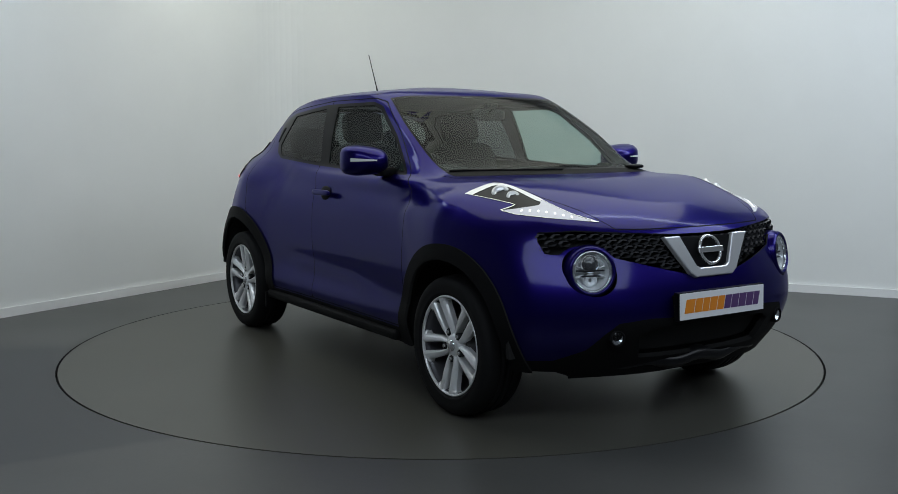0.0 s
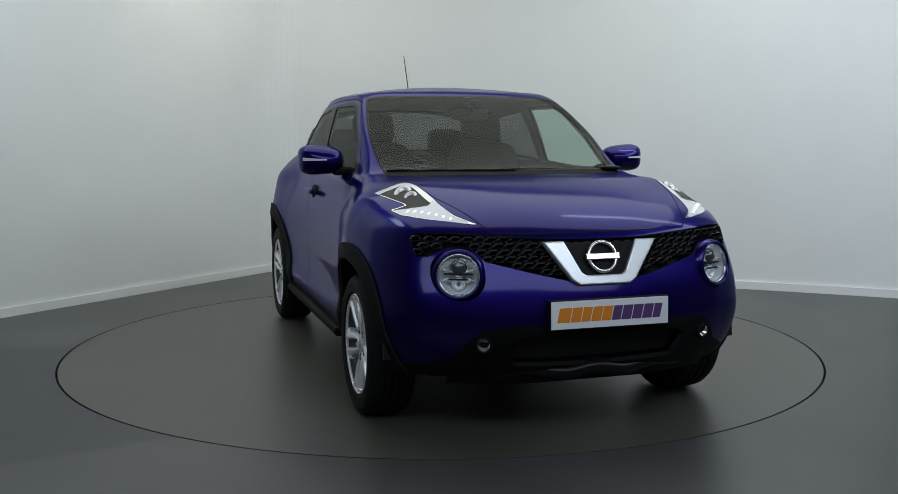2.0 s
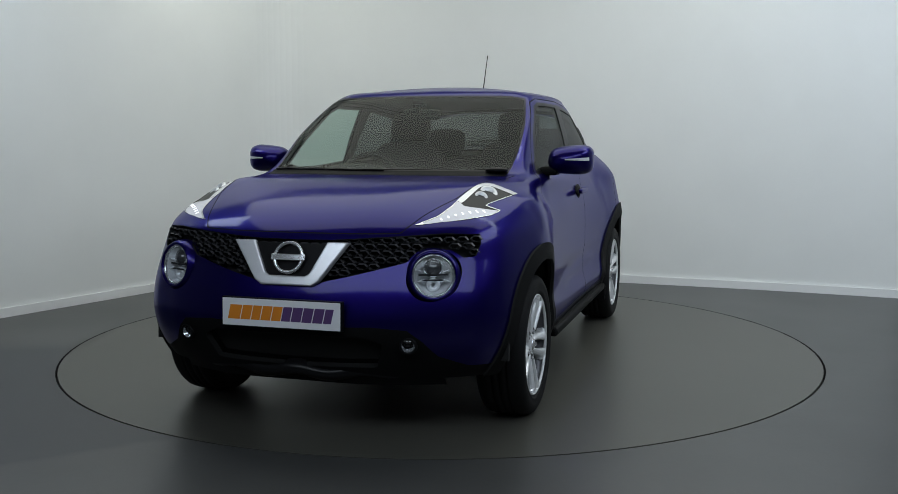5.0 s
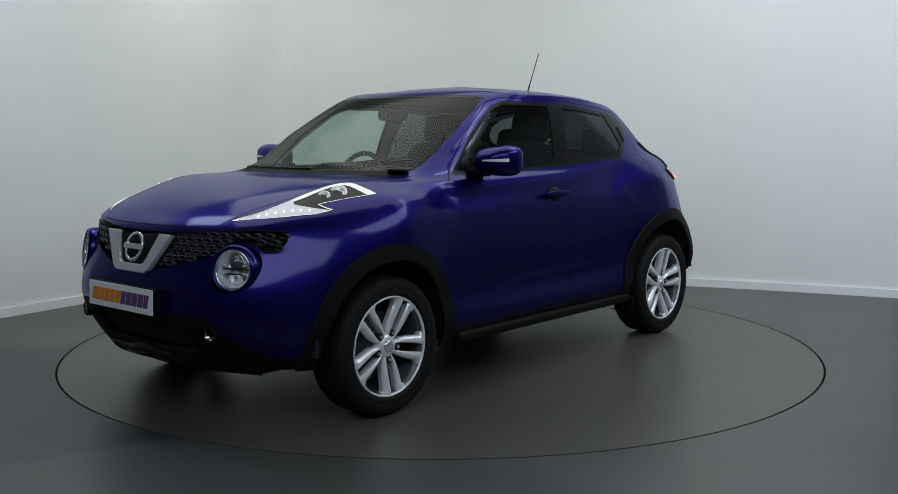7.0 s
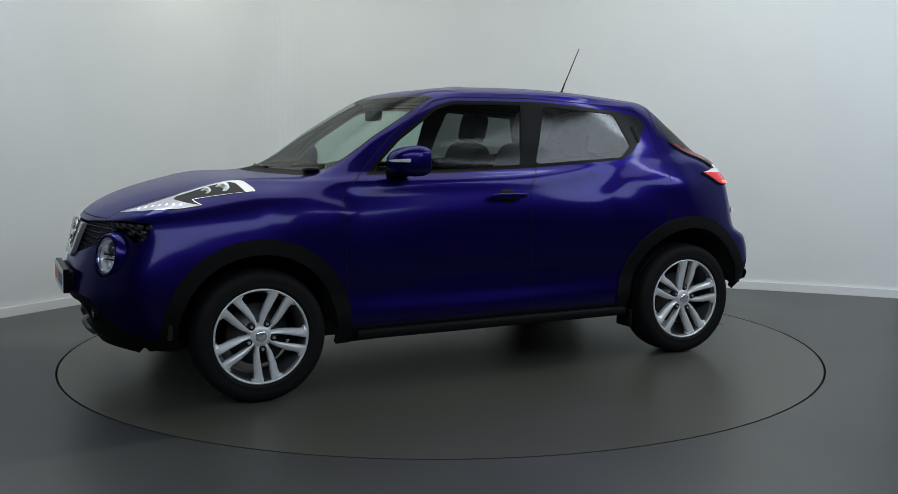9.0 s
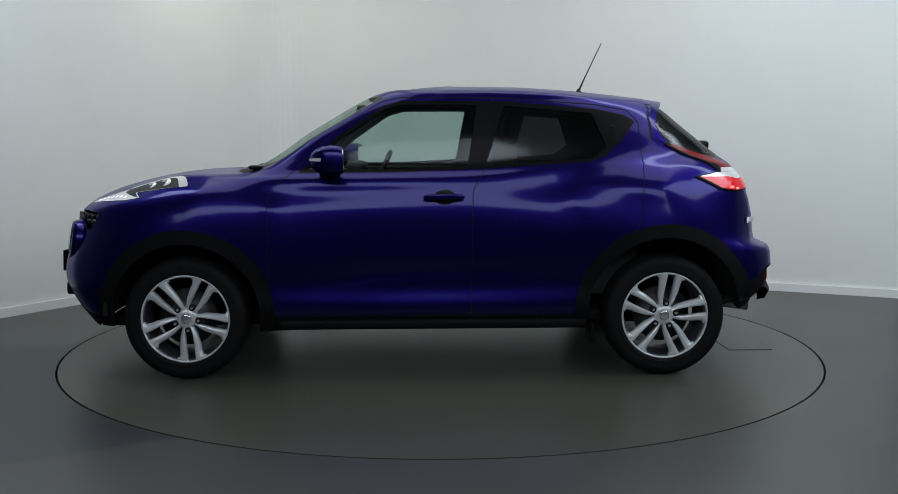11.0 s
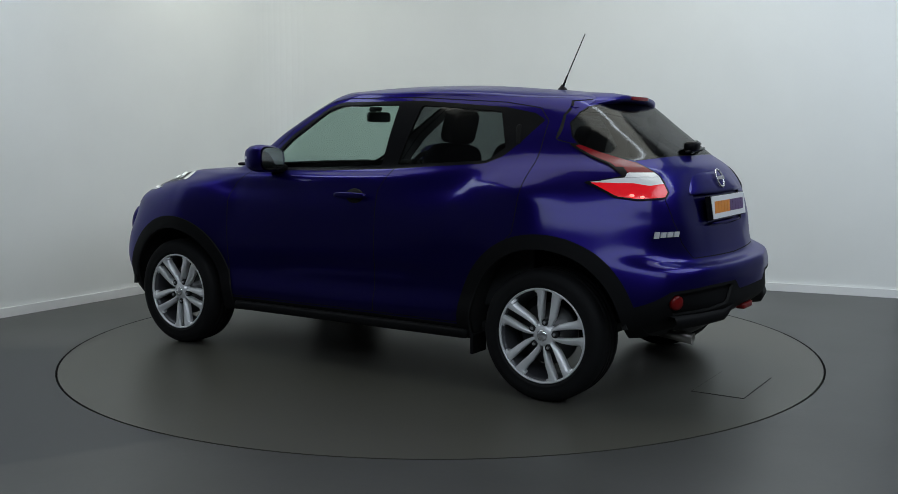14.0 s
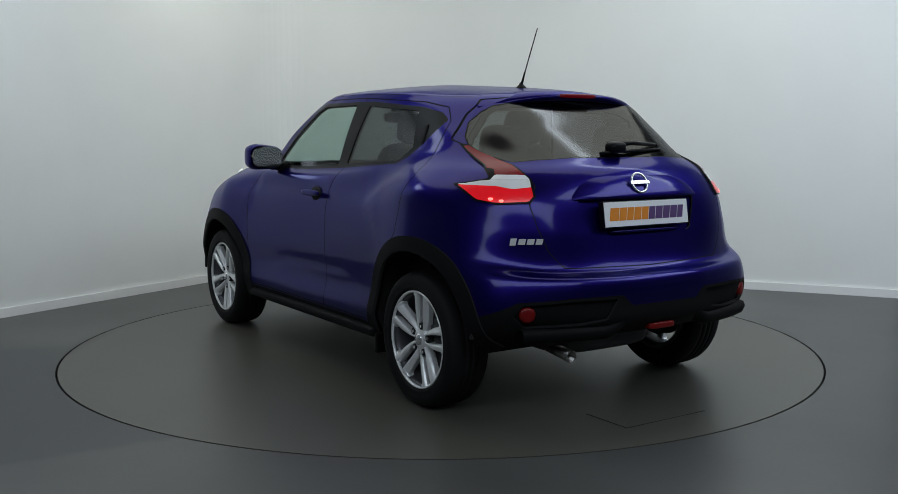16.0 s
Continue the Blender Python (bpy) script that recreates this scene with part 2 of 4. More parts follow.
L_BUMPER = ((2.06, 0, .49), (2.045, .3, .49), (1.95, .6, .49), (1.74, .82, .48), (1.26, .90, .48), (.84, .844, .49), (.3, .817, .49),
            (-.25, .817, .49), (-.8, .844, .50), (-1.25, .905, .51), (-1.70, .82, .52), (-1.89, .62, .53), (-1.975, .3, .53), (-1.995, 0, .53))
L_BULGE = ((2.05, 0, .62), (2.03, .3, .62), (1.94, .6, .62), (1.74, .81, .62), (1.26, .905, .63), (.84, .855, .63), (.3, .83, .63),
           (-.25, .83, .63), (-.8, .855, .64), (-1.25, .91, .64), (-1.69, .80, .65), (-1.88, .60, .65), (-1.965, .3, .645), (-1.985, 0, .645))
L_GRILLE = ((2.0, 0, .755), (1.98, .3, .755), (1.89, .58, .76), (1.70, .79, .76), (1.26, .895, .77), (.83, .85, .77), (.3, .83, .77),
            (-.25, .83, .77), (-.8, .86, .78), (-1.25, .90, .77), (-1.64, .78, .735), (-1.815, .56, .695), (-1.88, .3, .682), (-1.895, 0, .68))
L_NOSE = ((1.955, 0, .875), (1.93, .3, .875), (1.84, .58, .88), (1.66, .75, .89), (1.25, .870, .885), (.82, .832, .88), (.3, .822, .88),
          (-.25, .822, .88), (-.78, .838, .90), (-1.24, .875, .90), (-1.62, .75, .87), (-1.79, .56, .86), (-1.832, .3, .85), (-1.842, 0, .85))
L_SHOULDER = ((1.76, 0, .978), (1.74, .3, .977), (1.66, .55, .972), (1.52, .70, .975), (1.20, .820, .98), (.80, .800, .965), (.3, .798, .97),
              (-.25, .798, .98), (-.76, .796, 1.0), (-1.18, .846, 1.01), (-1.58, .725, 1.0), (-1.742, .568, 1.0), (-1.796, .3, 1.0), (-1.808, 0, 1.0))
L_CREST = ((1.42, 0, 1.060), (1.40, .3, 1.060), (1.36, .5, 1.058), (1.30, .64, 1.055), (1.05, .745, 1.04), (.72, .775, 1.04), (.3, .78, 1.04),
           (-.25, .775, 1.05), (-.76, .766, 1.085), (-1.16, .770, 1.10), (-1.50, .685, 1.10), (-1.672, .538, 1.10), (-1.74, .3, 1.10), (-1.76, 0, 1.10))
L_BELT = ((1.0, 0, 1.092), (.985, .3, 1.092), (.95, .5, 1.091), (.90, .64, 1.09), (.80, .70, 1.095), (.6, .72, 1.10), (.3, .725, 1.10),
          (-.25, .73, 1.11), (-.75, .735, 1.15), (-1.14, .70, 1.18), (-1.42, .61, 1.175), (-1.58, .49, 1.17), (-1.65, .3, 1.17), (-1.67, 0, 1.17))
L_GLASS = ((.645, 0, 1.305), (.637, .3, 1.305), (.606, .5, 1.30), (.552, .632, 1.293), (.445, .664, 1.281), (.28, .676, 1.272), (.05, .681, 1.272),
           (-.28, .685, 1.28), (-.72, .68, 1.295), (-1.08, .63, 1.31), (-1.29, .56, 1.31), (-1.42, .46, 1.305), (-1.475, .3, 1.305), (-1.49, 0, 1.305))
L_RAIL = ((.315, 0, 1.495), (.302, .3, 1.493), (.272, .48, 1.489), (.225, .565, 1.476), (.15, .599, 1.468), (.03, .61, 1.465), (-.1, .617, 1.466),
          (-.35, .617, 1.465), (-.7, .604, 1.454), (-1.0, .562, 1.44), (-1.17, .50, 1.435), (-1.25, .42, 1.445), (-1.285, .3, 1.45), (-1.30, 0, 1.455))
L_ROOF = ((.10, 0, 1.535), (.09, .3, 1.53), (.06, .445, 1.524), (.02, .512, 1.514), (-.04, .543, 1.511), (-.12, .553, 1.511), (-.25, .557, 1.511),
          (-.42, .556, 1.510), (-.7, .542, 1.499), (-.95, .48, 1.483), (-1.06, .43, 1.48), (-1.12, .36, 1.483), (-1.15, .25, 1.488), (-1.16, 0, 1.49))
L_SPINE = ((-.1, 0, 1.556), (-.1, .15, 1.554), (-.1, .2, 1.55), (-.12, .23, 1.547), (-.15, .25, 1.546), (-.2, .26, 1.546), (-.3, .265, 1.546),
           (-.5, .265, 1.543), (-.7, .26, 1.533), (-.85, .25, 1.522), (-.93, .22, 1.516), (-.97, .18, 1.513), (-.99, .12, 1.513), (-1.0, 0, 1.513))
L_TOP = tuple((-0.5 + (x + 0.5) * 0.72, 0.0, z + 0.006 - 0.02 * max(0.0, abs(x + 0.5) - 0.35)) for x, y, z in L_SPINE)
LINES = (L_LIP, L_LOWER, L_BUMPER, L_BULGE, L_GRILLE, L_NOSE, L_SHOULDER, L_CREST, L_BELT, L_GLASS, L_RAIL, L_ROOF, L_SPINE, L_TOP)
SUB_S, SUB_V = 20, 14


def spline(p0, p1, p2, p3, t):
    return 0.5 * (2 * p1 + (p2 - p0) * t + (2 * p0 - 5 * p1 + 4 * p2 - p3) * t * t + (3 * p1 - p0 - 3 * p2 + p3) * t ** 3)


def dense(rows, sub):
    """Rows with one ghost row before and after, drawn through by a smooth curve."""
    out = []
    for i in range(1, len(rows) - 2):
        for k in range(sub):
            out.append(spline(rows[i - 1], rows[i], rows[i + 1], rows[i + 2], k / sub))
    out.append(rows[-2])
    return np.array(out)


# pressed feature lines on the flank, front to rear: (x, z) run, soft width, crisp width, rise, hollow beyond
RIDGES = ((((1.30, .955), (1.16, .972), (1.02, .955), (.88, .915), (.77, .845)), .16, .042, .010, .008),
          (((-.67, .87), (-.74, .94), (-.84, 1.0), (-1.0, 1.06), (-1.17, 1.085), (-1.38, 1.075)), .16, .050, .011, .005),
          (((.60, .46), (.25, .50), (-.2, .515), (-.50, .52), (-.62, .485)), .05, .022, .004, .002))


def press(grid, line, wide, narrow, rise, dip):
    """Raises a crisp-edged ridge along a run on the flank, with a hollow on its upper side."""
    x, z = grid[..., 0], grid[..., 2]
    pts = np.array(line)
    leg = np.hypot(*np.diff(pts, axis=0).T)
    start = np.concatenate([[0], np.cumsum(leg)])
    best, signed, along = np.full(x.shape, 1e9), np.zeros(x.shape), np.zeros(x.shape)
    for i, (a, b) in enumerate(zip(pts, pts[1:])):
        e = (b - a) / leg[i]
        t = np.clip((x - a[0]) * e[0] + (z - a[1]) * e[1], 0, leg[i])
        px, pz = x - a[0] - t * e[0], z - a[1] - t * e[1]
        d = np.hypot(px, pz)
        near = d < best
        up = np.where(e[0] * (z - a[1]) - e[1] * (x - a[0]) < 0, 1.0, -1.0)
        best = np.where(near, d, best)
        signed = np.where(near, d * up, signed)
        along = np.where(near, start[i] + t, along)
    u = along / start[-1]
    fade = np.clip(u / 0.22, 0, 1) * np.clip((1 - u) / 0.22, 0, 1)
    fade = fade * fade * (3 - 2 * fade)
    lift = rise * np.where(signed > 0, np.exp(-(signed / narrow) ** 2), np.exp(-(signed / wide) ** 2))
    lift = lift - dip * np.where(signed > 0, np.exp(-((signed - 2.6 * narrow) / (1.6 * narrow)) ** 2), 0.0)
    flank = np.clip((grid[..., 1] - 0.62) / 0.08, 0, 1)
    grid[..., 1] += lift * fade * flank


def body_surface():
    """Half the body shell: verts with columns x, y, z, s, v and quads."""
    flip = np.array((1, -1, 1))
    rings = []
    for line in LINES:
        p = np.array(line, float)
        rows = [p[1] * flip, *p, p[-2] * flip]
        rings.append(dense(rows, SUB_S))
    rings = [2 * rings[0] - rings[1], *rings, 2 * rings[-1] - rings[-2]]
    grid = dense(rings, SUB_V)
    nv, ns = grid.shape[:2]
    grid[:, 0, 1] = 0
    grid[:, -1, 1] = 0
    for line, wide, narrow, rise, dip in RIDGES:
        press(grid, line, wide, narrow, rise, dip)
    s = np.broadcast_to(np.arange(ns) / SUB_S, (nv, ns))
    v = np.broadcast_to((np.arange(nv) / SUB_V)[:, None], (nv, ns))
    ds, dv = np.gradient(grid, axis=1), np.gradient(grid, axis=0)
    n = np.cross(ds, dv)
    n /= np.maximum(np.linalg.norm(n, axis=2), 1e-12)[..., None]
    out = np.sign(n[nv // 3, ns // 2, 1])
    n *= out
    n[:, 0, 1] = n[:, -1, 1] = 0
    n[-1] = (0, 0, 1)
    verts = np.concatenate([grid, s[..., None], v[..., None], n], 2).reshape(-1, 8)
    quads = [(j * ns + i, j * ns + i + 1, (j + 1) * ns + i + 1, (j + 1) * ns + i) for j in range(nv - 1) for i in range(ns - 1)]
    if out < 0:
        quads = [q[::-1] for q in quads]
    return verts, quads


def cut(shell, field):
    """Splits a shell along field = 0: the part where it is negative, and the rest, with clean edges."""
    verts, faces = shell
    f = field(verts)
    f = np.where(np.abs(f) < 1e-7, 1e-7, f)
    allv = list(verts)
    made = {}

    def mid(a, b):
        key = (min(a, b), max(a, b))
        if key not in made:
            t = f[a] / (f[a] - f[b])
            made[key] = len(allv)
            allv.append(verts[a] + (verts[b] - verts[a]) * t)
        return made[key]

    neg, pos = [], []
    sign = (f < 0).tolist()
    for face in faces:
        sg = [sign[i] for i in face]
        if all(sg):
            neg.append(face)
        elif not any(sg):
            pos.append(face)
        else:
            pn, pp = [], []
            for k, a in enumerate(face):
                b = face[(k + 1) % len(face)]
                (pn if sg[k] else pp).append(a)
                if sg[k] != sign[b]:
                    c = mid(a, b)
                    pn.append(c)
                    pp.append(c)
            neg.append(tuple(pn))
            pos.append(tuple(pp))

    allv = np.array(allv)

    def pack(fs):
        used = sorted({i for q in fs for i in q})
        at = {i: k for k, i in enumerate(used)}
        return allv[used] if used else allv[:0], [tuple(at[i] for i in q) for q in fs]

    return pack(neg), pack(pos)


def poly_field(points, ax, ay, round_by=0.0):
    """Signed distance to a polygon in two of the columns; negative inside."""
    pts = np.array(points, float)

    def field(v):
        p = v[:, (ax, ay)]
        d = np.full(len(p), 1e9)
        inside = np.zeros(len(p), bool)
        for a, b in zip(pts, np.roll(pts, -1, 0)):
            e = b - a
            w = p - a
            t = np.clip((w @ e) / (e @ e), 0, 1)
            d = np.minimum(d, np.hypot(*(w - t[:, None] * e).T))
            c = ((a[1] > p[:, 1]) != (b[1] > p[:, 1]))
            with np.errstate(divide="ignore", invalid="ignore"):
                xc = (b[0] - a[0]) * (p[:, 1] - a[1]) / (b[1] - a[1]) + a[0]
            inside ^= c & (p[:, 0] < xc)
        return np.where(inside, -d, d) - round_by

    return field


def both(*fields):
    return lambda v: np.maximum.reduce([f(v) for f in fields])


def either(*fields):
    return lambda v: np.minimum.reduce([f(v) for f in fields])


def above(col, value):
    return lambda v: value - v[:, col]


def below(col, value):
    return lambda v: v[:, col] - value


def circle_field(ax, ay, cx, cy, r):
    return lambda v: np.hypot(v[:, ax] - cx, v[:, ay] - cy) - r


def shell_part(name, shell, mat, parent, label="", thick=0.004, push=0.0, sides=(1, -1), join=False, lining=False):
    """A piece of the shell as panels of real thickness: one for each side, or one over both sides."""
    verts, faces = shell
    if not len(faces):
        return []
    nor = verts[:, 5:8] / np.maximum(np.linalg.norm(verts[:, 5:8], axis=1), 1e-9)[:, None]
    outer = verts[:, :3] + nor * push
    n = len(outer)
    count = {}
    for q in faces:
        for i, a in enumerate(q):
            b = q[(i + 1) % len(q)]
            count[(a, b)] = count.get((a, b), 0) + 1
    rim = [e for e in count if (e[1], e[0]) not in count and not (abs(verts[e[0], 1]) < 1e-4 and abs(verts[e[1], 1]) < 1e-4)]
    v, vn, fs, ms = [outer], [nor], [tuple(q) for q in faces], [0] * len(faces)
    if thick:
        inner = outer - nor * thick
        v.append(inner)
        vn.append(-nor)
        fs += [tuple(i + n for i in reversed(q)) for q in faces]
        fs += [(a, a + n, b + n, b) for a, b in rim]
        ms += [1] * len(faces) + [9] * len(rim)
    v, vn = np.concatenate(v), np.concatenate(vn)
    made, sets = [], []
    for sd in sides:
        flip = np.array((1, sd, 1))
        sets.append((v * flip, vn * flip, fs if sd > 0 else [tuple(reversed(q)) for q in fs]))
    if join:
        # the two halves share the verts on the middle line
        m = len(v)
        mid = np.abs(v[:, 1]) < 1e-4
        at = np.where(mid, np.arange(m), m + np.cumsum(~mid) - 1)
        sets = [(np.concatenate([sets[0][0], sets[1][0][~mid]]), np.concatenate([sets[0][1], sets[1][1][~mid]]), sets[0][2] + [tuple(at[i] for i in q) for q in sets[1][2]])]
    for w, wn, f in sets:
        ob = mesh_object(name, w, f, mat, parent, label)
        if thick:
            ob.data.materials.append(M_DARK)
            ob.data.materials.append(M_LINER)
            idx = ms * (2 if join else 1)
            if lining:
                idx = [2 if k == 1 and min(w[i][2] for i in q) > 1.10 else k for k, q in zip(idx, f)]
            ob.data.polygons.foreach_set("material_index", [1 if k == 9 else k for k in idx])
        ob.data.normals_split_custom_set_from_vertices([tuple(x) for x in wn])
        made.append(ob)
    return made


HUB_X = (1.270, -1.247)


def surface_tree(shell):
    from mathutils.bvhtree import BVHTree
    return BVHTree.FromPolygons([tuple(map(float, v[:3])) for v in shell[0]], [tuple(map(int, q)) for q in shell[1]])


def front_x(tree, y, z, default=1.95):
    hit = tree.ray_cast(Vector((3.0, abs(y) + 1e-4, z)), Vector((-1, 0, 0)))
    return hit[0].x if hit[0] else default


def rear_x(tree, y, z, default=-1.85):
    hit = tree.ray_cast(Vector((-3.0, abs(y) + 1e-4, z)), Vector((1, 0, 0)))
    return hit[0].x if hit[0] else default


def prism(bm, pts, depth, m, bevel=0.0):
    """A polygon in the local xy plane, raised by depth along local z."""
    base = [bm.verts.new(m @ Vector((x, y, 0))) for x, y in pts]
    top = [bm.verts.new(m @ Vector((x, y, depth))) for x, y in pts]
    n = len(pts)
    fs = [bm.faces.new(top), bm.faces.new(base[::-1])]
    for i in range(n):
        j = (i + 1) % n
        fs.append(bm.faces.new((base[i], base[j], top[j], top[i])))
    bmesh.ops.recalc_face_normals(bm, faces=fs)
    if bevel:
        es = [e for e in bm.edges if e.verts[0] in top and e.verts[1] in top]
        bmesh.ops.bevel(bm, geom=es, offset=bevel, segments=2, affect="EDGES", profile=0.5)
    return bm


def tube(points, radius, seg=10, taper=1.0):
    """A round bar along points, as verts and faces."""
    pts = [Vector(p) for p in points]
    vs, fs = [], []
    n = len(pts)
    for i, p in enumerate(pts):
        d = (pts[min(i + 1, n - 1)] - pts[max(i - 1, 0)]).normalized()
        u = d.cross(Vector((0.3, 0.9, 0.2))).normalized()
        w = d.cross(u)
        r = radius * (1 + (taper - 1) * i / (n - 1))
        for k in range(seg):
            a = 2 * math.pi * k / seg
            vs.append(p + (u * math.cos(a) + w * math.sin(a)) * r)
    for i in range(n - 1):
        for k in range(seg):
            l = (k + 1) % seg
            fs.append((i * seg + k, i * seg + l, (i + 1) * seg + l, (i + 1) * seg + k))
    fs += [tuple(range(seg))[::-1], tuple(range((n - 1) * seg, n * seg))]
    return vs, fs


def rounded_block(bm, cx, cy, cz, sx, sy, sz, power=4.0, m=None, nu=24, nv=14):
    """A soft block: a superellipsoid."""
    m = m or Matrix()
    rows = []
    f = lambda c, e: math.copysign(abs(c) ** e, c)
    e = 2.0 / power
    for j in range(nv + 1):
        b = -math.pi / 2 + math.pi * j / nv
        rows.append([bm.verts.new(m @ Vector((cx + sx / 2 * f(math.cos(b), e) * f(math.cos(a), e), cy + sy / 2 * f(math.cos(b), e) * f(math.sin(a), e),
                                              cz + sz / 2 * f(math.sin(b), e)))) for a in [2 * math.pi * i / nu for i in range(nu)]])
    for j in range(nv):
        for i in range(nu):
            k = (i + 1) % nu
            bm.faces.new((rows[j][i], rows[j][k], rows[j + 1][k], rows[j + 1][i]))
    bmesh.ops.remove_doubles(bm, verts=bm.verts, dist=1e-5)
    return bm


def lettering_bars(plate, m, width, height):
    """Slanted solid blocks in place of the dealer's lettering: orange, then violet."""
    n = 10
    widths = (1.25, 1.0, 0.9, 1.0, 0.95, 0.9, 1.0, 1.0, 1.0, 0.8)
    total = sum(widths) + 0.1 * n
    x = -width / 2
    for i in range(n):
        w = widths[i] / total * width
        bm = bmesh.new()
        sl = height * 0.22
        prism(bm, [(x, -height / 2), (x + w, -height / 2), (x + w + sl, height / 2), (x + sl, height / 2)], 0.0012, m)
        part("letter_block", bm, M_ORANGE if i < 5 else M_VIOLET, plate, "orange block" if i < 5 else "dark violet block")
        x += w + 0.1 / total * width


def build_plate(car, name, m, label):
    bm = bmesh.new()
    box(bm, 0, 0, -0.016, 0.530, 0.119, 0.028, 0.003, m)
    holder = part(name, bm, M_GLOSSB, car, "black plastic plate holder")
    bm = bmesh.new()
    box(bm, 0, 0, 0.0, 0.52, 0.111, 0.004, 0.0012, m)
    plate = part("plate", bm, M_PLATE, holder, label)
    # lettering hangs one level up, as blocks glued to the holder's plate
    lettering_bars(holder, m @ Matrix.Translation((-0.005, 0.0, 0.002)), 0.46, 0.058)
    return holder


def build_wheel(car, x, sd, phase):
    """One wheel: rim barrel with tyre, twin spokes, bolts, cap and brake disc."""
    base = pose(x, 0.765 * sd, 0.320, -90 * sd)
    spin = base @ pose(0, 0, 0, 0, 0, phase)
    barrel = ((0.220, 0.088), (0.214, 0.06), (0.198, 0.0), (0.198, -0.09), (0.222, -0.10), (0.228, -0.09), (0.228, 0.085))
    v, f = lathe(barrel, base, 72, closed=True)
    wheel = mesh_object("wheel", v, f, M_SHADEALLOY, car, "silver twin-spoke alloy wheel")
    v, f = lathe(((0.219, 0.088), (0.221, 0.097), (0.226, 0.101), (0.231, 0.098), (0.231, 0.088)), base, 72, closed=True)
    mesh_object("rim_lip", v, f, M_ALLOY, wheel, "bright silver rim edge")
    tyre = [(0.229, 0.093), (0.240, 0.104), (0.248, 0.1065), (0.250, 0.1055), (0.268, 0.1105), (0.290, 0.108), (0.307, 0.098), (0.316, 0.084), (0.320, 0.060), (0.321, 0.042)]
    for g in (0.034, 0.0, -0.034):
        tyre += [(0.321, g + 0.006), (0.314, g + 0.004), (0.314, g - 0.004), (0.321, g - 0.006)]
    tyre += [(0.320, -0.060), (0.316, -0.084), (0.307, -0.098), (0.29, -0.108), (0.268, -0.111), (0.229, -0.093)]
    v, f = lathe(tyre, base, 96, closed=True)
    mesh_object("tyre", v, f, M_TYRE, wheel, "black rubber tyre")
    v, f = lathe(((0.02, -0.01), (0.15, -0.01), (0.15, 0.01), (0.10, 0.012), (0.09, 0.045), (0.02, 0.045)), base, 40)
    mesh_object("brake_disc", v, f, M_DISC, wheel, "grey steel brake disc")
    v, f = lathe(((0.0, 0.082), (0.032, 0.082), (0.050, 0.076), (0.060, 0.060), (0.062, 0.02), (0.0, 0.02)), base, 40)
    mesh_object("hub", v, f, M_ALLOY, wheel)
    v, f = lathe(((0.0, 0.092), (0.018, 0.091), (0.027, 0.087), (0.029, 0.080), (0.0, 0.079)), base, 28)
    mesh_object("hub_cap", v, f, M_CHROME, wheel, "polished round hub cap")
    # one spoke: narrow at the hub, flaring to the rim
    # (radius, inner edge, outer edge, height): the slot side runs straight, the far side flares into the rim
    prof = ((0.030, 0.002, 0.020, 0.074), (0.058, 0.015, 0.034, 0.078), (0.09, 0.0185, 0.046, 0.083), (0.14, 0.0200, 0.055, 0.090),
            (0.180, 0.0195, 0.0585, 0.094), (0.197, 0.0190, 0.0640, 0.096), (0.212, 0.0185, 0.0760, 0.097), (0.226, 0.0180, 0.0800, 0.097))
    for k in range(5):
        for side in (1, -1):
            bm = bmesh.new()
            turn = spin @ pose(0, 0, 0, 0, 0, 72 * k)
            rings = []
            for r, lo, hi, h in prof:
                ring = []
                w = hi - lo
                for u, dz in ((0.0, -0.010), (0.10, -0.001), (0.30, 0.0015), (0.62, -0.001), (0.86, -0.007), (1.0, -0.016), (0.92, -0.042), (0.08, -0.042)):
                    y = lo + w * u
                    x = math.sqrt(max(r * r - y * y, 0.0)) if r > 0.2 else r
                    ring.append(bm.verts.new(turn @ Vector((x, side * y, h + dz))))
                rings.append(ring)
            n = len(rings[0])
            for a, b in zip(rings, rings[1:]):
                for i in range(n):
                    j = (i + 1) % n
                    bm.faces.new((a[i], a[j], b[j], b[i]))
            bm.faces.new(rings[0])
            bm.faces.new(rings[-1][::-1])
            bmesh.ops.recalc_face_normals(bm, faces=bm.faces)
            part("spoke", bm, M_ALLOY, wheel)
        bm = bmesh.new()
        bmesh.ops.create_cone(bm, cap_ends=True, segments=6, radius1=0.0095, radius2=0.008, depth=0.016,
                              matrix=spin @ pose(0, 0, 0, 0, 0, 72 * k) @ Matrix.Translation((0.064, 0, 0.078)))
        part("wheel_bolt", bm, M_CHROME, wheel, "steel wheel bolt")
        # flat dark disc standing for the shade in the bolt's well
        v, f = lathe(((0.0, 0.0775), (0.0165, 0.0785), (0.0175, 0.074), (0.0165, 0.05)), spin @ pose(0, 0, 0, 0, 0, 72 * k) @ Matrix.Translation((0.064, 0, 0)), 20)
        mesh_object("bolt_shade", v, f, M_DARK, wheel, "dark disc round the bolt for the shade of its well")
    return wheel


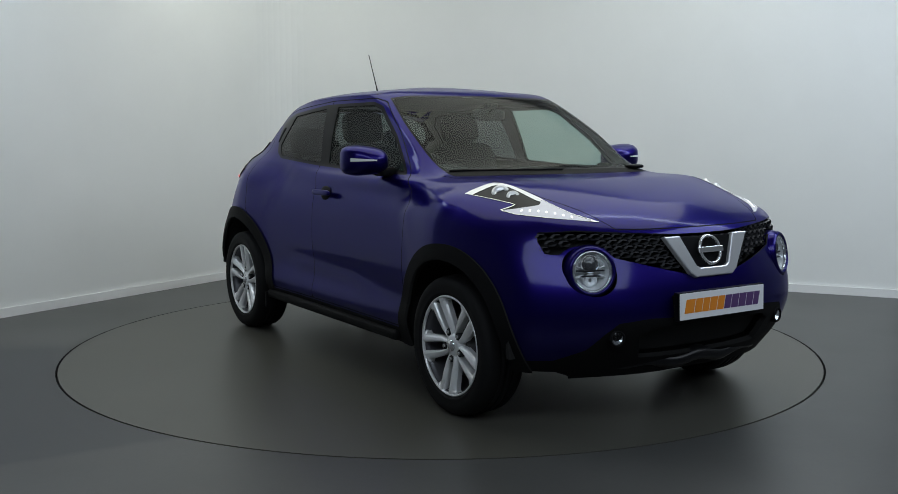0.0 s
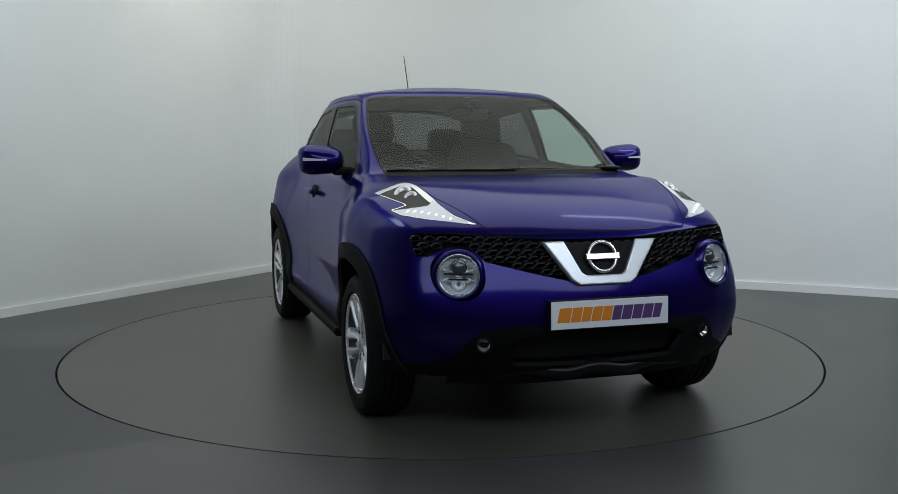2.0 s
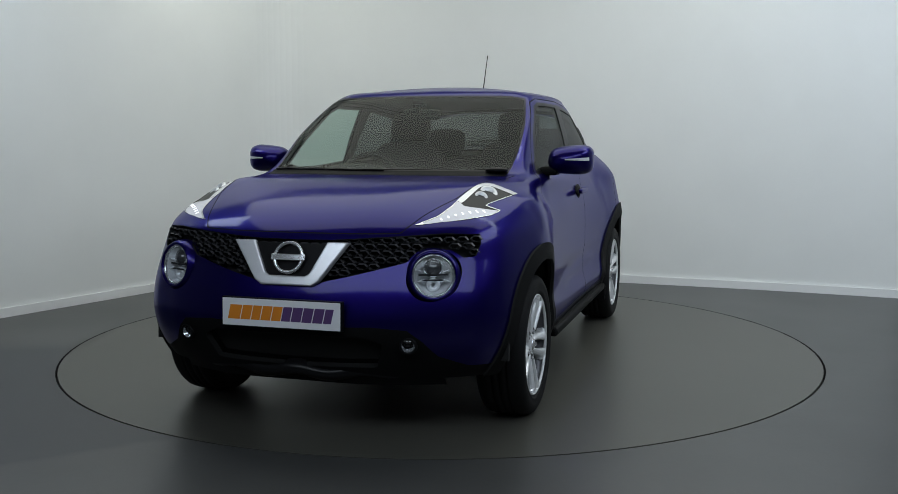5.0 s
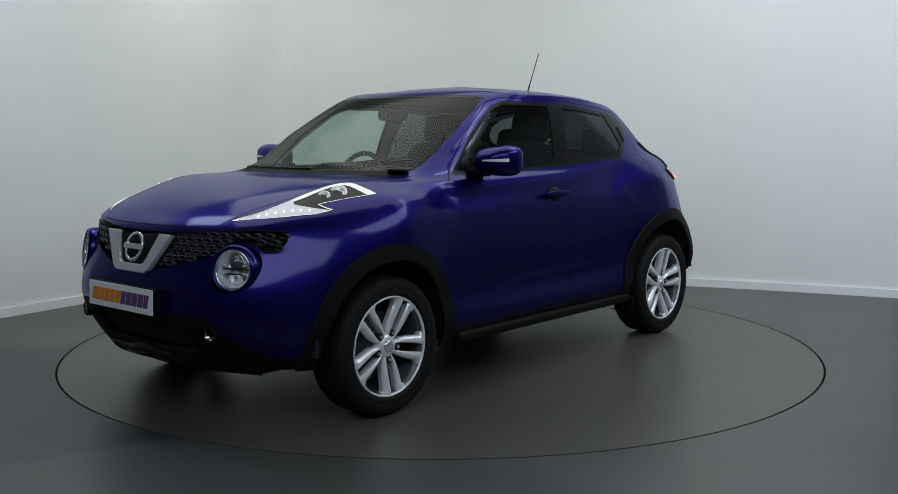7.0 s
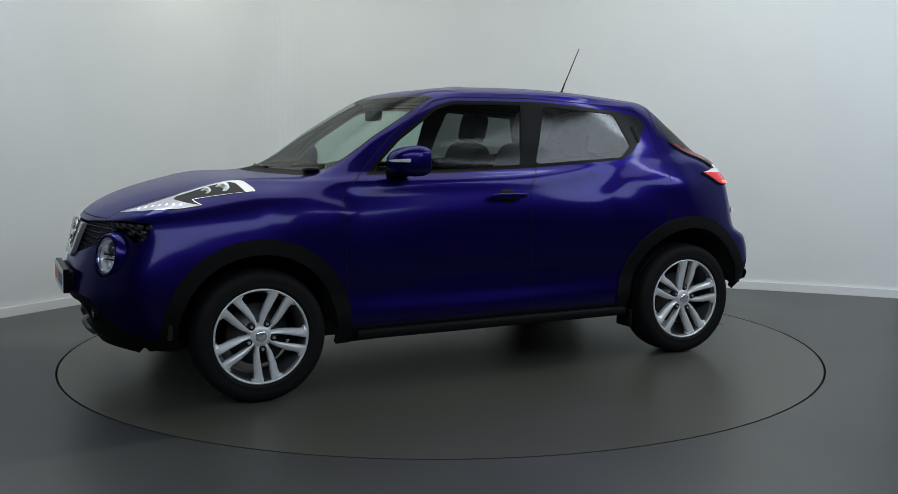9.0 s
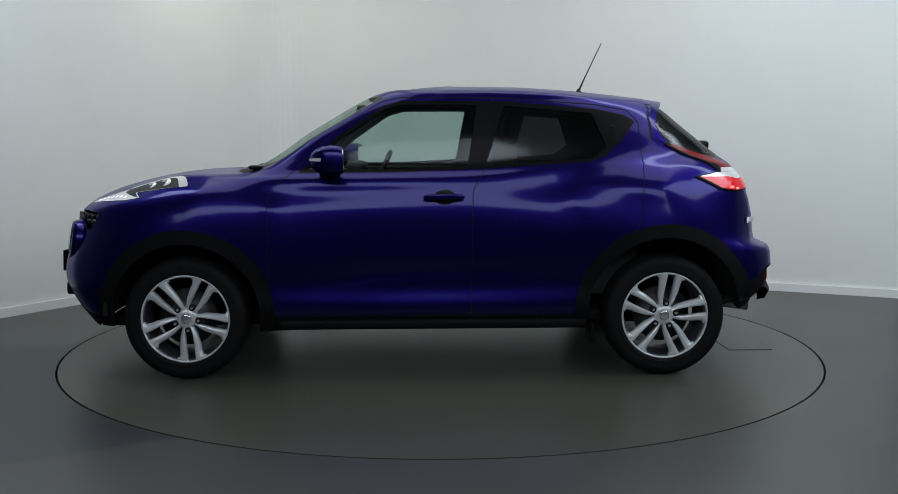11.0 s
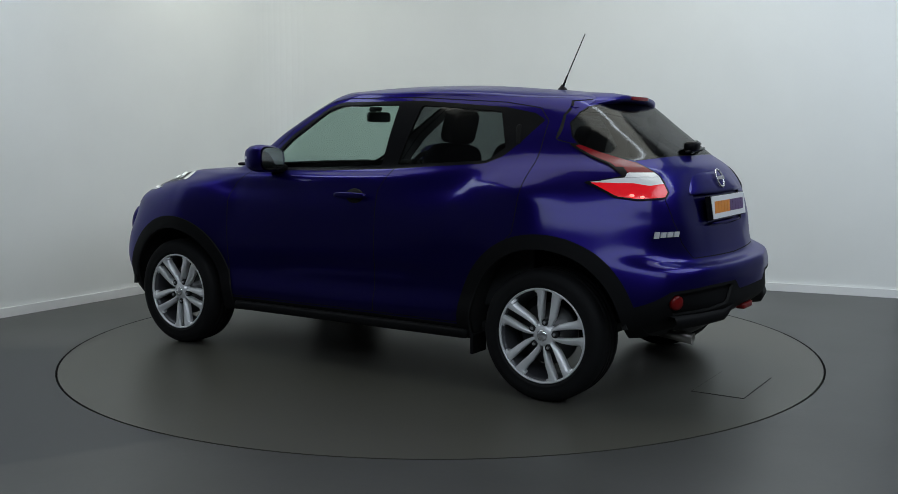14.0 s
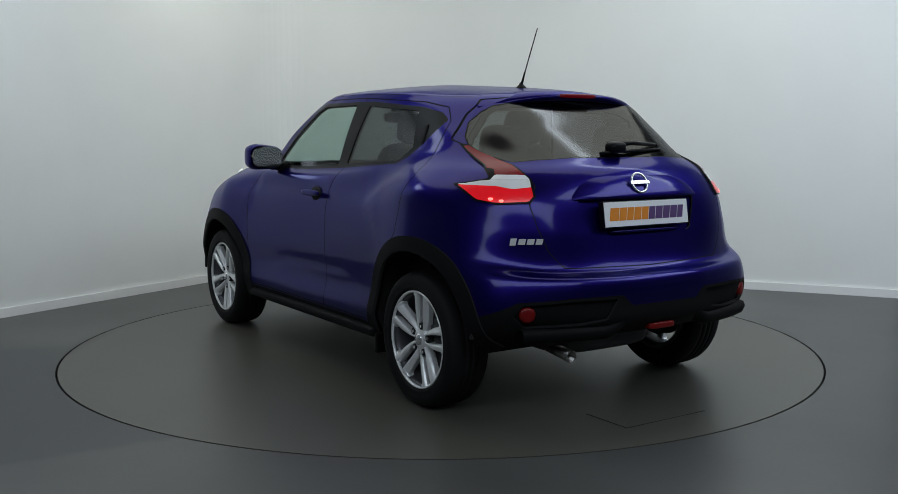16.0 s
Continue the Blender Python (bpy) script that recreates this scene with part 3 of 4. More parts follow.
def build_headlamp(car, sd):
    """Round main lamp low in the bumper: pod ring, bowl, projector and lens."""
    n = Vector((1.0, 0.40 * sd, 0.16)).normalized()
    m = Matrix.Translation((1.912, 0.583 * sd, 0.712)) @ n.to_track_quat("Z", "Y").to_matrix().to_4x4()
    ring = ((0.086, 0.016), (0.090, 0.022), (0.097, 0.020), (0.106, 0.004), (0.112, -0.02), (0.112, -0.08), (0.086, -0.08))
    v, f = lathe(ring, m, 56, closed=True)
    lamp = mesh_object("headlamp", v, f, M_PAINT, car, "round clear headlamp in a painted pod")
    v, f = lathe(((0.086, 0.012), (0.080, 0.006), (0.070, -0.02), (0.05, -0.045), (0.0, -0.06)), m, 48)
    mesh_object("reflector", v, f, M_REFLECT, lamp, "chrome reflector bowl", smooth=False)
    v, f = lathe(((0.087, 0.010), (0.083, 0.015), (0.078, 0.013), (0.076, 0.004), (0.080, 0.0)), m, 48, closed=True)
    mesh_object("bezel", v, f, M_CHROME, lamp, "thin chrome bezel")
    up = (m.to_3x3().inverted() @ Vector((0, 0, 1)))
    up.z = 0
    up.normalize()
    q = m @ Matrix.Translation((up.x * 0.032, up.y * 0.032, -0.012))
    v, f = lathe(((0.0, 0.018), (0.014, 0.016), (0.026, 0.008), (0.032, -0.004), (0.034, -0.02), (0.0, -0.02)), q, 32)
    mesh_object("projector_lens", v, f, M_LAMPGREY, lamp, "dark grey projector lens")
    v, f = lathe(((0.032, -0.004), (0.036, 0.004), (0.039, 0.0), (0.040, -0.025), (0.032, -0.025)), q, 32, closed=True)
    mesh_object("projector_ring", v, f, M_CHROME, lamp, "chrome projector ring")
    q = m @ Matrix.Translation((-up.x * 0.036, -up.y * 0.036, -0.016))
    v, f = lathe(((0.008, 0.0), (0.018, 0.012), (0.026, 0.008), (0.030, -0.02), (0.008, -0.02)), q, 24, closed=True)
    mesh_object("indicator_bowl", v, f, M_REFLECT, lamp, "small chrome bowl under the projector")
    # dark strips added in place of black reflections in the bowl
    for dy, wide in ((0.004, 0.118), (-0.018, 0.085)):
        bm = bmesh.new()
        side_on = Vector((up.y, -up.x, 0))
        base = m @ Matrix(((side_on.x, up.x, 0, up.x * dy), (side_on.y, up.y, 0, up.y * dy), (0, 0, 1, 0), (0, 0, 0, 1)))
        box(bm, 0, 0, -0.014, wide, 0.007, 0.022, 0.002, base)
        part("contrast_strip", bm, M_LAMPDARK, lamp, "dark strip added across the reflector for contrast")
    for a in (20, 160, 200, 340):
        bm = bmesh.new()
        r = Matrix.Rotation(radians(a), 4, "Z")
        box(bm, 0.052, 0, -0.012, 0.030, 0.004, 0.020, 0.001, m @ r)
        part("reflector_rib", bm, M_REFLECT, lamp)
    v, f = lathe([(0.087 * math.cos(a), 0.012 + 0.022 * math.sin(a)) for a in [i * math.pi / 16 for i in range(9)]], m, 48)
    mesh_object("lens", v, f, M_LENS, lamp, "domed clear lens")
    return lamp


def build_mirror(car, sd):
    bm = bmesh.new()
    rows = []
    # shell: tapered pod, blunt at the rear, rounded at the front
    nu = 28
    for x, sy, sz in ((0.445, 0.196, 0.142), (0.465, 0.212, 0.160), (0.505, 0.214, 0.164), (0.545, 0.200, 0.152), (0.580, 0.165, 0.122), (0.602, 0.110, 0.078), (0.610, 0.03, 0.02)):
        ring = []
        for i in range(nu):
            a = 2 * math.pi * i / nu
            c, s = math.cos(a), math.sin(a)
            e = 0.62
            yy = math.copysign(abs(c) ** e, c) * sy * 0.545
            zz = math.copysign(abs(s) ** e, s) * sz * 0.455
            zz += 0.10 * yy * (1 if zz > 0 else -0.5)
            ring.append(bm.verts.new((x - 0.25 * (yy) * 0.35, sd * (0.872 + yy), 1.142 + zz)))
        rows.append(ring)
    for a, b in zip(rows, rows[1:]):
        for i in range(nu):
            j = (i + 1) % nu
            bm.faces.new((a[i], a[j], b[j], b[i]))
    bm.faces.new(rows[-1])
    bmesh.ops.recalc_face_normals(bm, faces=bm.faces)
    mirror = part("door_mirror", bm, M_PAINT, car, "painted door mirror with a white indicator strip", smooth=True)
    bm = bmesh.new()
    pts = []
    for i in range(nu):
        a = 2 * math.pi * i / nu
        c, s = math.cos(a), math.sin(a)
        pts.append((math.copysign(abs(c) ** .62, c) * 0.100, math.copysign(abs(s) ** .62, s) * 0.061))
    m = Matrix.Translation((0.447, sd * 0.872, 1.142)) @ Vector((-1, -0.12 * sd, 0.03)).to_track_quat("Z", "Y").to_matrix().to_4x4()
    prism(bm, pts, 0.004, m)
    part("mirror_glass", bm, M_MIRROR, mirror, "mirror glass")
    bm = bmesh.new()
    box(bm, 0.52, sd * 0.765, 1.085, 0.11, 0.10, 0.045, 0.018, None)
    part("mirror_foot", bm, M_BLACK, mirror, "black plastic mirror foot")
    pts = []
    for i in range(9):
        yy = -0.01 + 0.108 * i / 8
        x = float(np.interp(abs(yy), (0.015, 0.055, 0.0825, 0.10, 0.107), (0.61, 0.602, 0.58, 0.545, 0.505))) - 0.0875 * yy
        pts.append((x, sd * (0.872 + yy), 1.146 + 0.002 * i / 8))
    bm = bmesh.new()
    rows = []
    for i, (x, y, z) in enumerate(pts):
        h = 0.003 + 0.0055 * i / 8
        o = 0.006
        rows.append([bm.verts.new((x + o, y + sd * o * i / 8, z - h)), bm.verts.new((x + o, y + sd * o * i / 8, z + h)),
                     bm.verts.new((x - 0.02, y - sd * 0.006, z + h)), bm.verts.new((x - 0.02, y - sd * 0.006, z - h))])
    for a, b in zip(rows, rows[1:]):
        for i in range(4):
            j = (i + 1) % 4
            bm.faces.new((a[i], a[j], b[j], b[i]))
    bm.faces.new(rows[0])
    bm.faces.new(rows[-1])
    bmesh.ops.recalc_face_normals(bm, faces=bm.faces)
    part("indicator_strip", bm, M_WHITELENS, mirror, "clear white indicator strip")
    return mirror


def build_seat(car, x, y, wide, name, head=True, tall=0.62):
    bm = bmesh.new()
    rounded_block(bm, x + 0.08, y, 0.62, 0.52, wide, 0.20, 5)
    seat = part(name, bm, M_FABRIC, car, "dark grey fabric seat", smooth=True)
    bm = bmesh.new()
    rounded_block(bm, 0, 0, tall / 2, 0.15, wide * 0.94, tall, 5, pose(x - 0.18, y, 0.62, 0, -14, 0))
    part("backrest", bm, M_FABRIC, seat, smooth=True)
    if head:
        for yy in ((y,) if wide < 0.8 else (y - 0.36, y + 0.36)):
            bm = bmesh.new()
            rounded_block(bm, 0, 0, tall + 0.10, 0.10, 0.26, 0.19, 4.5, pose(x - 0.18, yy, 0.62, 0, -14, 0))
            part("headrest", bm, M_FABRIC, seat, smooth=True)
            for o in (-0.06, 0.06):
                a, b = pose(x - 0.18, yy, 0.62, 0, -14, 0) @ Vector((0, o, tall - 0.03)), pose(x - 0.18, yy, 0.62, 0, -14, 0) @ Vector((0, o, tall + 0.05))
                v, f = tube((a, b), 0.006)
                mesh_object("headrest_post", v, f, M_CHROME, seat, "steel headrest post")
    return seat


def build_interior(car):
    bm = bmesh.new()
    box(bm, -0.15, 0, 0.30, 2.1, 1.46, 0.06, 0.02)
    part("cabin_floor", bm, M_DARK, car, "black carpeted cabin floor")
    bm = bmesh.new()
    rounded_block(bm, 0.62, 0, 0.90, 0.72, 1.36, 0.33, 6)
    dash = part("dashboard", bm, M_INNER, car, "dark grey moulded dashboard", smooth=True)
    bm = bmesh.new()
    rounded_block(bm, 0.44, -0.36, 1.06, 0.14, 0.34, 0.11, 3)
    part("instrument_cowl", bm, M_INNER, dash, smooth=True)
    m = pose(0.30, -0.36, 1.0, 0, 66, 0)
    vs, fs = [], []
    for i in range(40):
        a = 2 * math.pi * i / 40
        for k in range(10):
            b = 2 * math.pi * k / 10
            r = 0.180 + 0.015 * math.cos(b)
            vs.append(m @ Vector((r * math.cos(a), r * math.sin(a), 0.015 * math.sin(b))))
            fs.append((i * 10 + k, ((i + 1) % 40) * 10 + k, ((i + 1) % 40) * 10 + (k + 1) % 10, i * 10 + (k + 1) % 10))
    wheel = mesh_object("steering_wheel", vs, fs, M_INNER, car, "black leather steering wheel")
    bm = bmesh.new()
    rounded_block(bm, 0, 0, 0, 0.13, 0.15, 0.05, 3, m)
    part("airbag_hub", bm, M_INNER, wheel, smooth=True)
    for a, l in ((90, 1), (-90, 1), (0, 1)):
        bm = bmesh.new()
        box(bm, 0.115, 0, 0, 0.11, 0.035, 0.015, 0.004, m @ pose(0, 0, 0, 0, 0, a))
        part("wheel_spoke", bm, M_ALLOY if a == 0 else M_INNER, wheel)
    for y in (-0.36, 0.36):
        build_seat(car, -0.12, y, 0.50, "front_seat")
    build_seat(car, -0.92, 0, 1.16, "rear_bench", tall=0.52)
    bm = bmesh.new()
    rounded_block(bm, 0.36, 0.0, 1.385, 0.035, 0.22, 0.065, 5)
    mir = part("interior_mirror", bm, M_INNER, car, "black interior rear-view mirror", smooth=True)
    v, f = tube(((0.37, 0, 1.40), (0.42, 0, 1.425)), 0.008)
    mesh_object("mirror_stalk", v, f, M_INNER, mir)
    bm = bmesh.new()
    rounded_block(bm, 0.385, 0.0, 1.435, 0.06, 0.07, 0.03, 5, pose(0, 0, 0))
    part("sensor_pod", bm, M_INNER, mir, smooth=True)
    for sd in (1, -1):
        bm = bmesh.new()
        box(bm, -0.18, sd * 0.69, 0.74, 1.9, 0.04, 0.66, 0.012)
        part("door_lining", bm, M_INNER, car, "dark grey inner door lining")


def build_front(car, tree):
    # honeycomb grille
    outline = poly_field(GRILLE, 1, 2)
    bm = bmesh.new()
    px, pz = 0.046, 0.026
    for row in range(0, 11):
        for col in range(-17, 18):
            y = (col + 0.5 * (row % 2)) * px
            z = 0.665 + row * pz
            d = outline(np.array([(0, abs(y), z)]))[0]
            if d > -0.007:
                continue
            x0 = front_x(tree, y, z) - 0.012
            out, inn, back = [], [], []
            for k in range(6):
                a = radians(60 * k)
                oy, oz = y + 0.0262 * math.cos(a), z + 0.0165 * math.sin(a)
                iy, iz = y + 0.0205 * math.cos(a), z + 0.0118 * math.sin(a)
                slope = -0.30 * (oy - y) * (1 if y > 0 else -1)
                out.append(bm.verts.new((x0 + slope - 0.010, oy, oz)))
                inn.append(bm.verts.new((x0 + slope, iy, iz)))
                back.append(bm.verts.new((x0 - 0.03, y + (iy - y) * 0.9, z + (iz - z) * 0.9)))
            for k in range(6):
                l = (k + 1) % 6
                bm.faces.new((out[k], out[l], inn[l], inn[k]))
                bm.faces.new((inn[k], inn[l], back[l], back[k]))
    bmesh.ops.recalc_face_normals(bm, faces=bm.faces)
    grille = part("grille", bm, M_GRILLE, car, "black honeycomb grille")
    # chrome V and emblem
    m = Matrix(((0, 0, 1, 0), (1, 0, 0, 0), (0, 1, 0, 0), (0, 0, 0, 1)))
    tilt = Matrix.Translation((2.003, 0, 0.75)) @ Matrix.Rotation(radians(-18), 4, "Y") @ m
    bm = bmesh.new()
    v_shape = [(-.256, .092), (-.163, .092), (-.098, -.040), (-.078, -.052), (.078, -.052), (.098, -.040), (.163, .092), (.256, .092),
               (.142, -.072), (.112, -.092), (-.112, -.092), (-.142, -.072)]
    prism(bm, v_shape, 0.022, tilt, 0.006)
    part("chrome_trim", bm, M_SATIN, grille, "broad satin chrome V trim")
    bm = bmesh.new()
    prism(bm, [(-.17, .085), (.17, .085), (.095, -.05), (-.095, -.05)], 0.006, tilt)
    part("emblem_backing", bm, M_GLOSSB, grille, "gloss black panel behind the emblem")
    e = tilt @ Matrix.Translation((0, 0.022, 0.02))
    v, f = lathe(((0.053, 0.0), (0.056, 0.008), (0.066, 0.008), (0.069, 0.0)), e, 48, closed=True)
    emblem = mesh_object("emblem_ring", v, f, M_CHROME, grille, "round chrome emblem ring")
    bm = bmesh.new()
    box(bm, 0, 0, 0.006, 0.150, 0.026, 0.010, 0.003, e)
    part("emblem_bar", bm, M_CHROME, grille, "flat chrome bar across the ring")
    build_plate(car, "front_plate_holder", Matrix.Translation((2.098, 0, 0.559)) @ Matrix.Rotation(radians(-2), 4, "Y") @ m, "white dealer plate with orange and violet lettering blocks")
    bm = bmesh.new()
    box(bm, 2.055, 0, 0.555, 0.07, 0.50, 0.10, 0.012)
    part("plate_plinth", bm, M_BLACK, car, "black plinth behind the plate")
    for sd in (1, -1):
        build_headlamp(car, sd)
        n = Vector((1, 0.22 * sd, 0)).normalized()
        q = Matrix.Translation((1.983, sd * 0.500, 0.436)) @ n.to_track_quat("Z", "Y").to_matrix().to_4x4()
        v, f = lathe(((0.026, 0.006), (0.031, 0.010), (0.036, 0.004), (0.040, -0.05), (0.026, -0.05)), q, 32, closed=True)
        fog = mesh_object("fog_lamp", v, f, M_BLACK, car, "small round fog lamp in the bumper")
        v, f = lathe(((0.028, 0.004), (0.018, -0.01), (0.0, -0.022)), q, 28)
        mesh_object("reflector", v, f, M_CHROME, fog, "chrome reflector")
        v, f = lathe(((0.0, 0.014), (0.016, 0.011), (0.028, 0.004)), q, 28)
        mesh_object("lens", v, f, M_LENS, fog, "clear lens")
    # chin with two soft scallops
    bm = bmesh.new()
    rows = []
    for i in range(41):
        y = -0.60 + 1.2 * i / 40
        x = 1.982 - 0.17 * (abs(y) / 0.6) ** 2.2
        up = 0.020 * math.cos(y * 11) ** 2
        rows.append([bm.verts.new(p) for p in ((x - 0.10, y, 0.255 + up), (x - 0.012, y, 0.264 + up), (x + 0.012, y, 0.288 + 0.5 * up), (x + 0.006, y, 0.312 + up), (x - 0.03, y, 0.328 + up), (x - 0.10, y, 0.33))])
    for a, b in zip(rows, rows[1:]):
        for k in range(5):
            bm.faces.new((a[k], a[k + 1], b[k + 1], b[k]))
    bmesh.ops.recalc_face_normals(bm, faces=bm.faces)
    part("chin_guard", bm, M_CHIN, car, "black plastic chin guard with soft scallops", smooth=True)
    # wiper arms at the foot of the windscreen
    for y0, y1, dx in ((-0.05, 0.60, 0.0), (-0.62, 0.02, 0.02)):
        pts = [(0.965 + dx - 0.10 * ((y0 + (y1 - y0) * i / 8) / 0.65) ** 2 + 0.012, y0 + (y1 - y0) * i / 8, 1.096 + 0.003 * (i % 2)) for i in range(9)]
        v, f = tube(pts, 0.006)
        mesh_object("windscreen_wiper", v, f, M_GLOSSB, car, "black windscreen wiper")
    bm = bmesh.new()
    rounded_block(bm, 0.93, 0.585, 1.100, 0.08, 0.11, 0.024, 3)
    part("wiper_pivot", bm, M_GLOSSB, car, "black wiper pivot cover", smooth=True)


def build_rear(car, tree):
    m = Matrix(((0, 0, -1, 0), (-1, 0, 0, 0), (0, 1, 0, 0), (0, 0, 0, 1)))
    tilt = Matrix.Translation((-1.862, 0, 0.917)) @ Matrix.Rotation(radians(9), 4, "Y") @ m
    build_plate(car, "rear_plate_holder", tilt, "white dealer plate with orange and violet lettering blocks")
    e = Matrix.Translation((-1.808, 0, 1.052)) @ Matrix.Rotation(radians(22), 4, "Y") @ m
    v, f = lathe(((0.040, 0.0), (0.042, 0.006), (0.050, 0.006), (0.052, 0.0)), e, 40, closed=True)
    emblem = mesh_object("rear_emblem", v, f, M_CHROME, car, "round chrome emblem ring with a bar")
    bm = bmesh.new()
    box(bm, 0, 0, 0.005, 0.116, 0.018, 0.008, 0.002, e)
    part("emblem_bar", bm, M_CHROME, emblem)
    # brow over the plate, undercut along its lower edge
    bm = bmesh.new()
    rows = []
    for i in range(41):
        t = -1 + 2 * i / 40
        y = 0.385 * t
        k = (1 - abs(t) ** 5)
        top, low = 1.000 + 0.095 * k, 0.985
        ring = []
        for u, o in ((1.0, -0.004), (0.8, 0.006), (0.55, 0.011), (0.3, 0.015), (0.1, 0.019), (0.0, 0.017), (-0.08, 0.004), (-0.10, -0.02)):
            z = low + (top - low) * u
            ring.append(bm.verts.new((rear_x(tree, y, z) - o * (0.25 + 0.75 * k), y, z)))
        rows.append(ring)
    for a, b in zip(rows, rows[1:]):
        for k in range(7):
            bm.faces.new((a[k], a[k + 1], b[k + 1], b[k]))
    bmesh.ops.recalc_face_normals(bm, faces=bm.faces)
    part("tailgate_brow", bm, M_PAINT, car, "painted brow above the plate", smooth=True)
    bm = bmesh.new()
    rounded_block(bm, -1.846, 0, 0.838, 0.04, 0.42, 0.014, 4)
    part("tailgate_grip", bm, M_PAINT, car, "painted grip ledge below the plate", smooth=True)
    # roof spoiler
    bm = bmesh.new()
    rows = []
    for i in range(41):
        t = -1 + 2 * i / 40
        y = 0.505 * t
        k = abs(t) ** 3
        xa, xb = -1.06 + 0.03 * k, -1.375 + 0.135 * abs(t) ** 2.5
        za, zb = 1.505 - 0.050 * t * t, 1.468 - 0.066 * abs(t) ** 2.4
        rows.append([bm.verts.new(p) for p in ((xa, y, za), ((xa + xb) / 2, y, (za + zb) / 2 + 0.008), (xb, y, zb), (xb + 0.004, y, zb - 0.020), (xb + 0.05, y, zb - 0.034), (xa - 0.08, y, za - 0.07))])
    for a, b in zip(rows, rows[1:]):
        for k in range(5):
            bm.faces.new((a[k], a[k + 1], b[k + 1], b[k]))
    bm.faces.new(rows[0])
    bm.faces.new(rows[-1])
    bmesh.ops.recalc_face_normals(bm, faces=bm.faces)
    spoiler = part("roof_spoiler", bm, M_PAINT, car, "painted roof spoiler", smooth=True)
    bm = bmesh.new()
    rounded_block(bm, -1.366, 0, 1.460, 0.03, 0.23, 0.022, 5)
    part("brake_lamp", bm, M_REDLENS, spoiler, "red high brake lamp", smooth=True)
    # aerial
    v, f = lathe(((0.030, 0), (0.026, 0.010), (0.012, 0.024), (0.008, 0.034), (0, 0.036)), Matrix.Translation((-0.915, 0, 1.514)), 24)
    aerial = mesh_object("aerial_foot", v, f, M_GLOSSB, car, "black roof aerial foot")
    v, f = tube(((-0.915, 0, 1.53), (-0.945, 0, 1.60)), 0.007, taper=0.6)
    mesh_object("aerial_base", v, f, M_GLOSSB, aerial)
    v, f = tube(((-0.943, 0, 1.595), (-1.048, 0, 1.818)), 0.0034, taper=0.8)
    mesh_object("aerial_rod", v, f, M_GLOSSB, aerial, "thin black aerial rod")
    # rear wiper
    bm = bmesh.new()
    rounded_block(bm, -1.668, 0.02, 1.212, 0.075, 0.10, 0.055, 3)
    wiper = part("rear_wiper", bm, M_GLOSSB, car, "black rear wiper with its cover", smooth=True)
    v, f = tube(((-1.66, 0.02, 1.225), (-1.650, -0.10, 1.232), (-1.60, -0.30, 1.222)), 0.013, taper=0.7)
    mesh_object("wiper_arm", v, f, M_GLOSSB, wiper)
    v, f = tube(((-1.672, 0.12, 1.185), (-1.665, -0.08, 1.195), (-1.615, -0.32, 1.20)), 0.007)
    mesh_object("wiper_blade", v, f, M_GLOSSB, wiper)
    # model badge as plain chrome bars, on one side
    for i, (w, h) in enumerate(((0.026, 0.030), (0.030, 0.024), (0.030, 0.024), (0.028, 0.024))):
        y = 0.672 - 0.033 * i
        x = -1.738 - 0.58 * (0.672 - y)
        q = Matrix.Translation((x, y, 0.812)) @ Matrix.Rotation(radians(-28), 4, "Z") @ m
        bm = bmesh.new()
        prism(bm, [(-w / 2 - 0.003, -h / 2), (w / 2 - 0.003, -h / 2), (w / 2 + 0.003, h / 2), (-w / 2 + 0.003, h / 2)], 0.008, q)
        part("badge_block", bm, M_BADGE, car, "plain chrome badge block")
    for sd in (1, -1):
        n = Vector((-1, 0.42 * sd, 0)).normalized()
        q = Matrix.Translation((-1.849, sd * 0.674, 0.508)) @ n.to_track_quat("Z", "Y").to_matrix().to_4x4()
        v, f = lathe(((0.0, 0.006), (0.02, 0.005), (0.033, 0.002), (0.037, -0.01), (0.037, -0.03)), q, 28)
        mesh_object("reflector_lens", v, f, M_REDREF, car, "round red rear reflector")
    bm = bmesh.new()
    rounded_block(bm, -1.955, 0, 0.415, 0.05, 0.16, 0.030, 5)
    part("rear_fog_lamp", bm, M_REDREF, car, "dark red rear fog lamp", smooth=True)
    # bumper step and lower lip
    for z0, y1, name, mat in ((0.425, 0.70, "bumper_lip", M_BLACK),):
        bm = bmesh.new()
        rows = []
        for i in range(41):
            t = -1 + 2 * i / 40
            y = y1 * t
            x = -1.985 + 0.135 * abs(t) ** 2.4
            zz = z0 + (0.055 if abs(y) < 0.22 else 0.055 * max(0, 1 - (abs(y) - 0.22) / 0.08))
            rows.append([bm.verts.new(p) for p in ((x + 0.06, y, zz + 0.026), (x + 0.004, y, zz + 0.016), (x - 0.006, y, zz - 0.006), (x + 0.012, y, zz - 0.040), (x + 0.06, y, zz - 0.05))])
        for a, b in zip(rows, rows[1:]):
            for k in range(4):
                bm.faces.new((a[k], a[k + 1], b[k + 1], b[k]))
        bmesh.ops.recalc_face_normals(bm, faces=bm.faces)
        part(name, bm, mat, car, "black plastic lower bumper lip", smooth=True)
    # exhaust and silencer
    bm = bmesh.new()
    rounded_block(bm, -1.62, 0.15, 0.345, 0.34, 0.62, 0.14, 4)
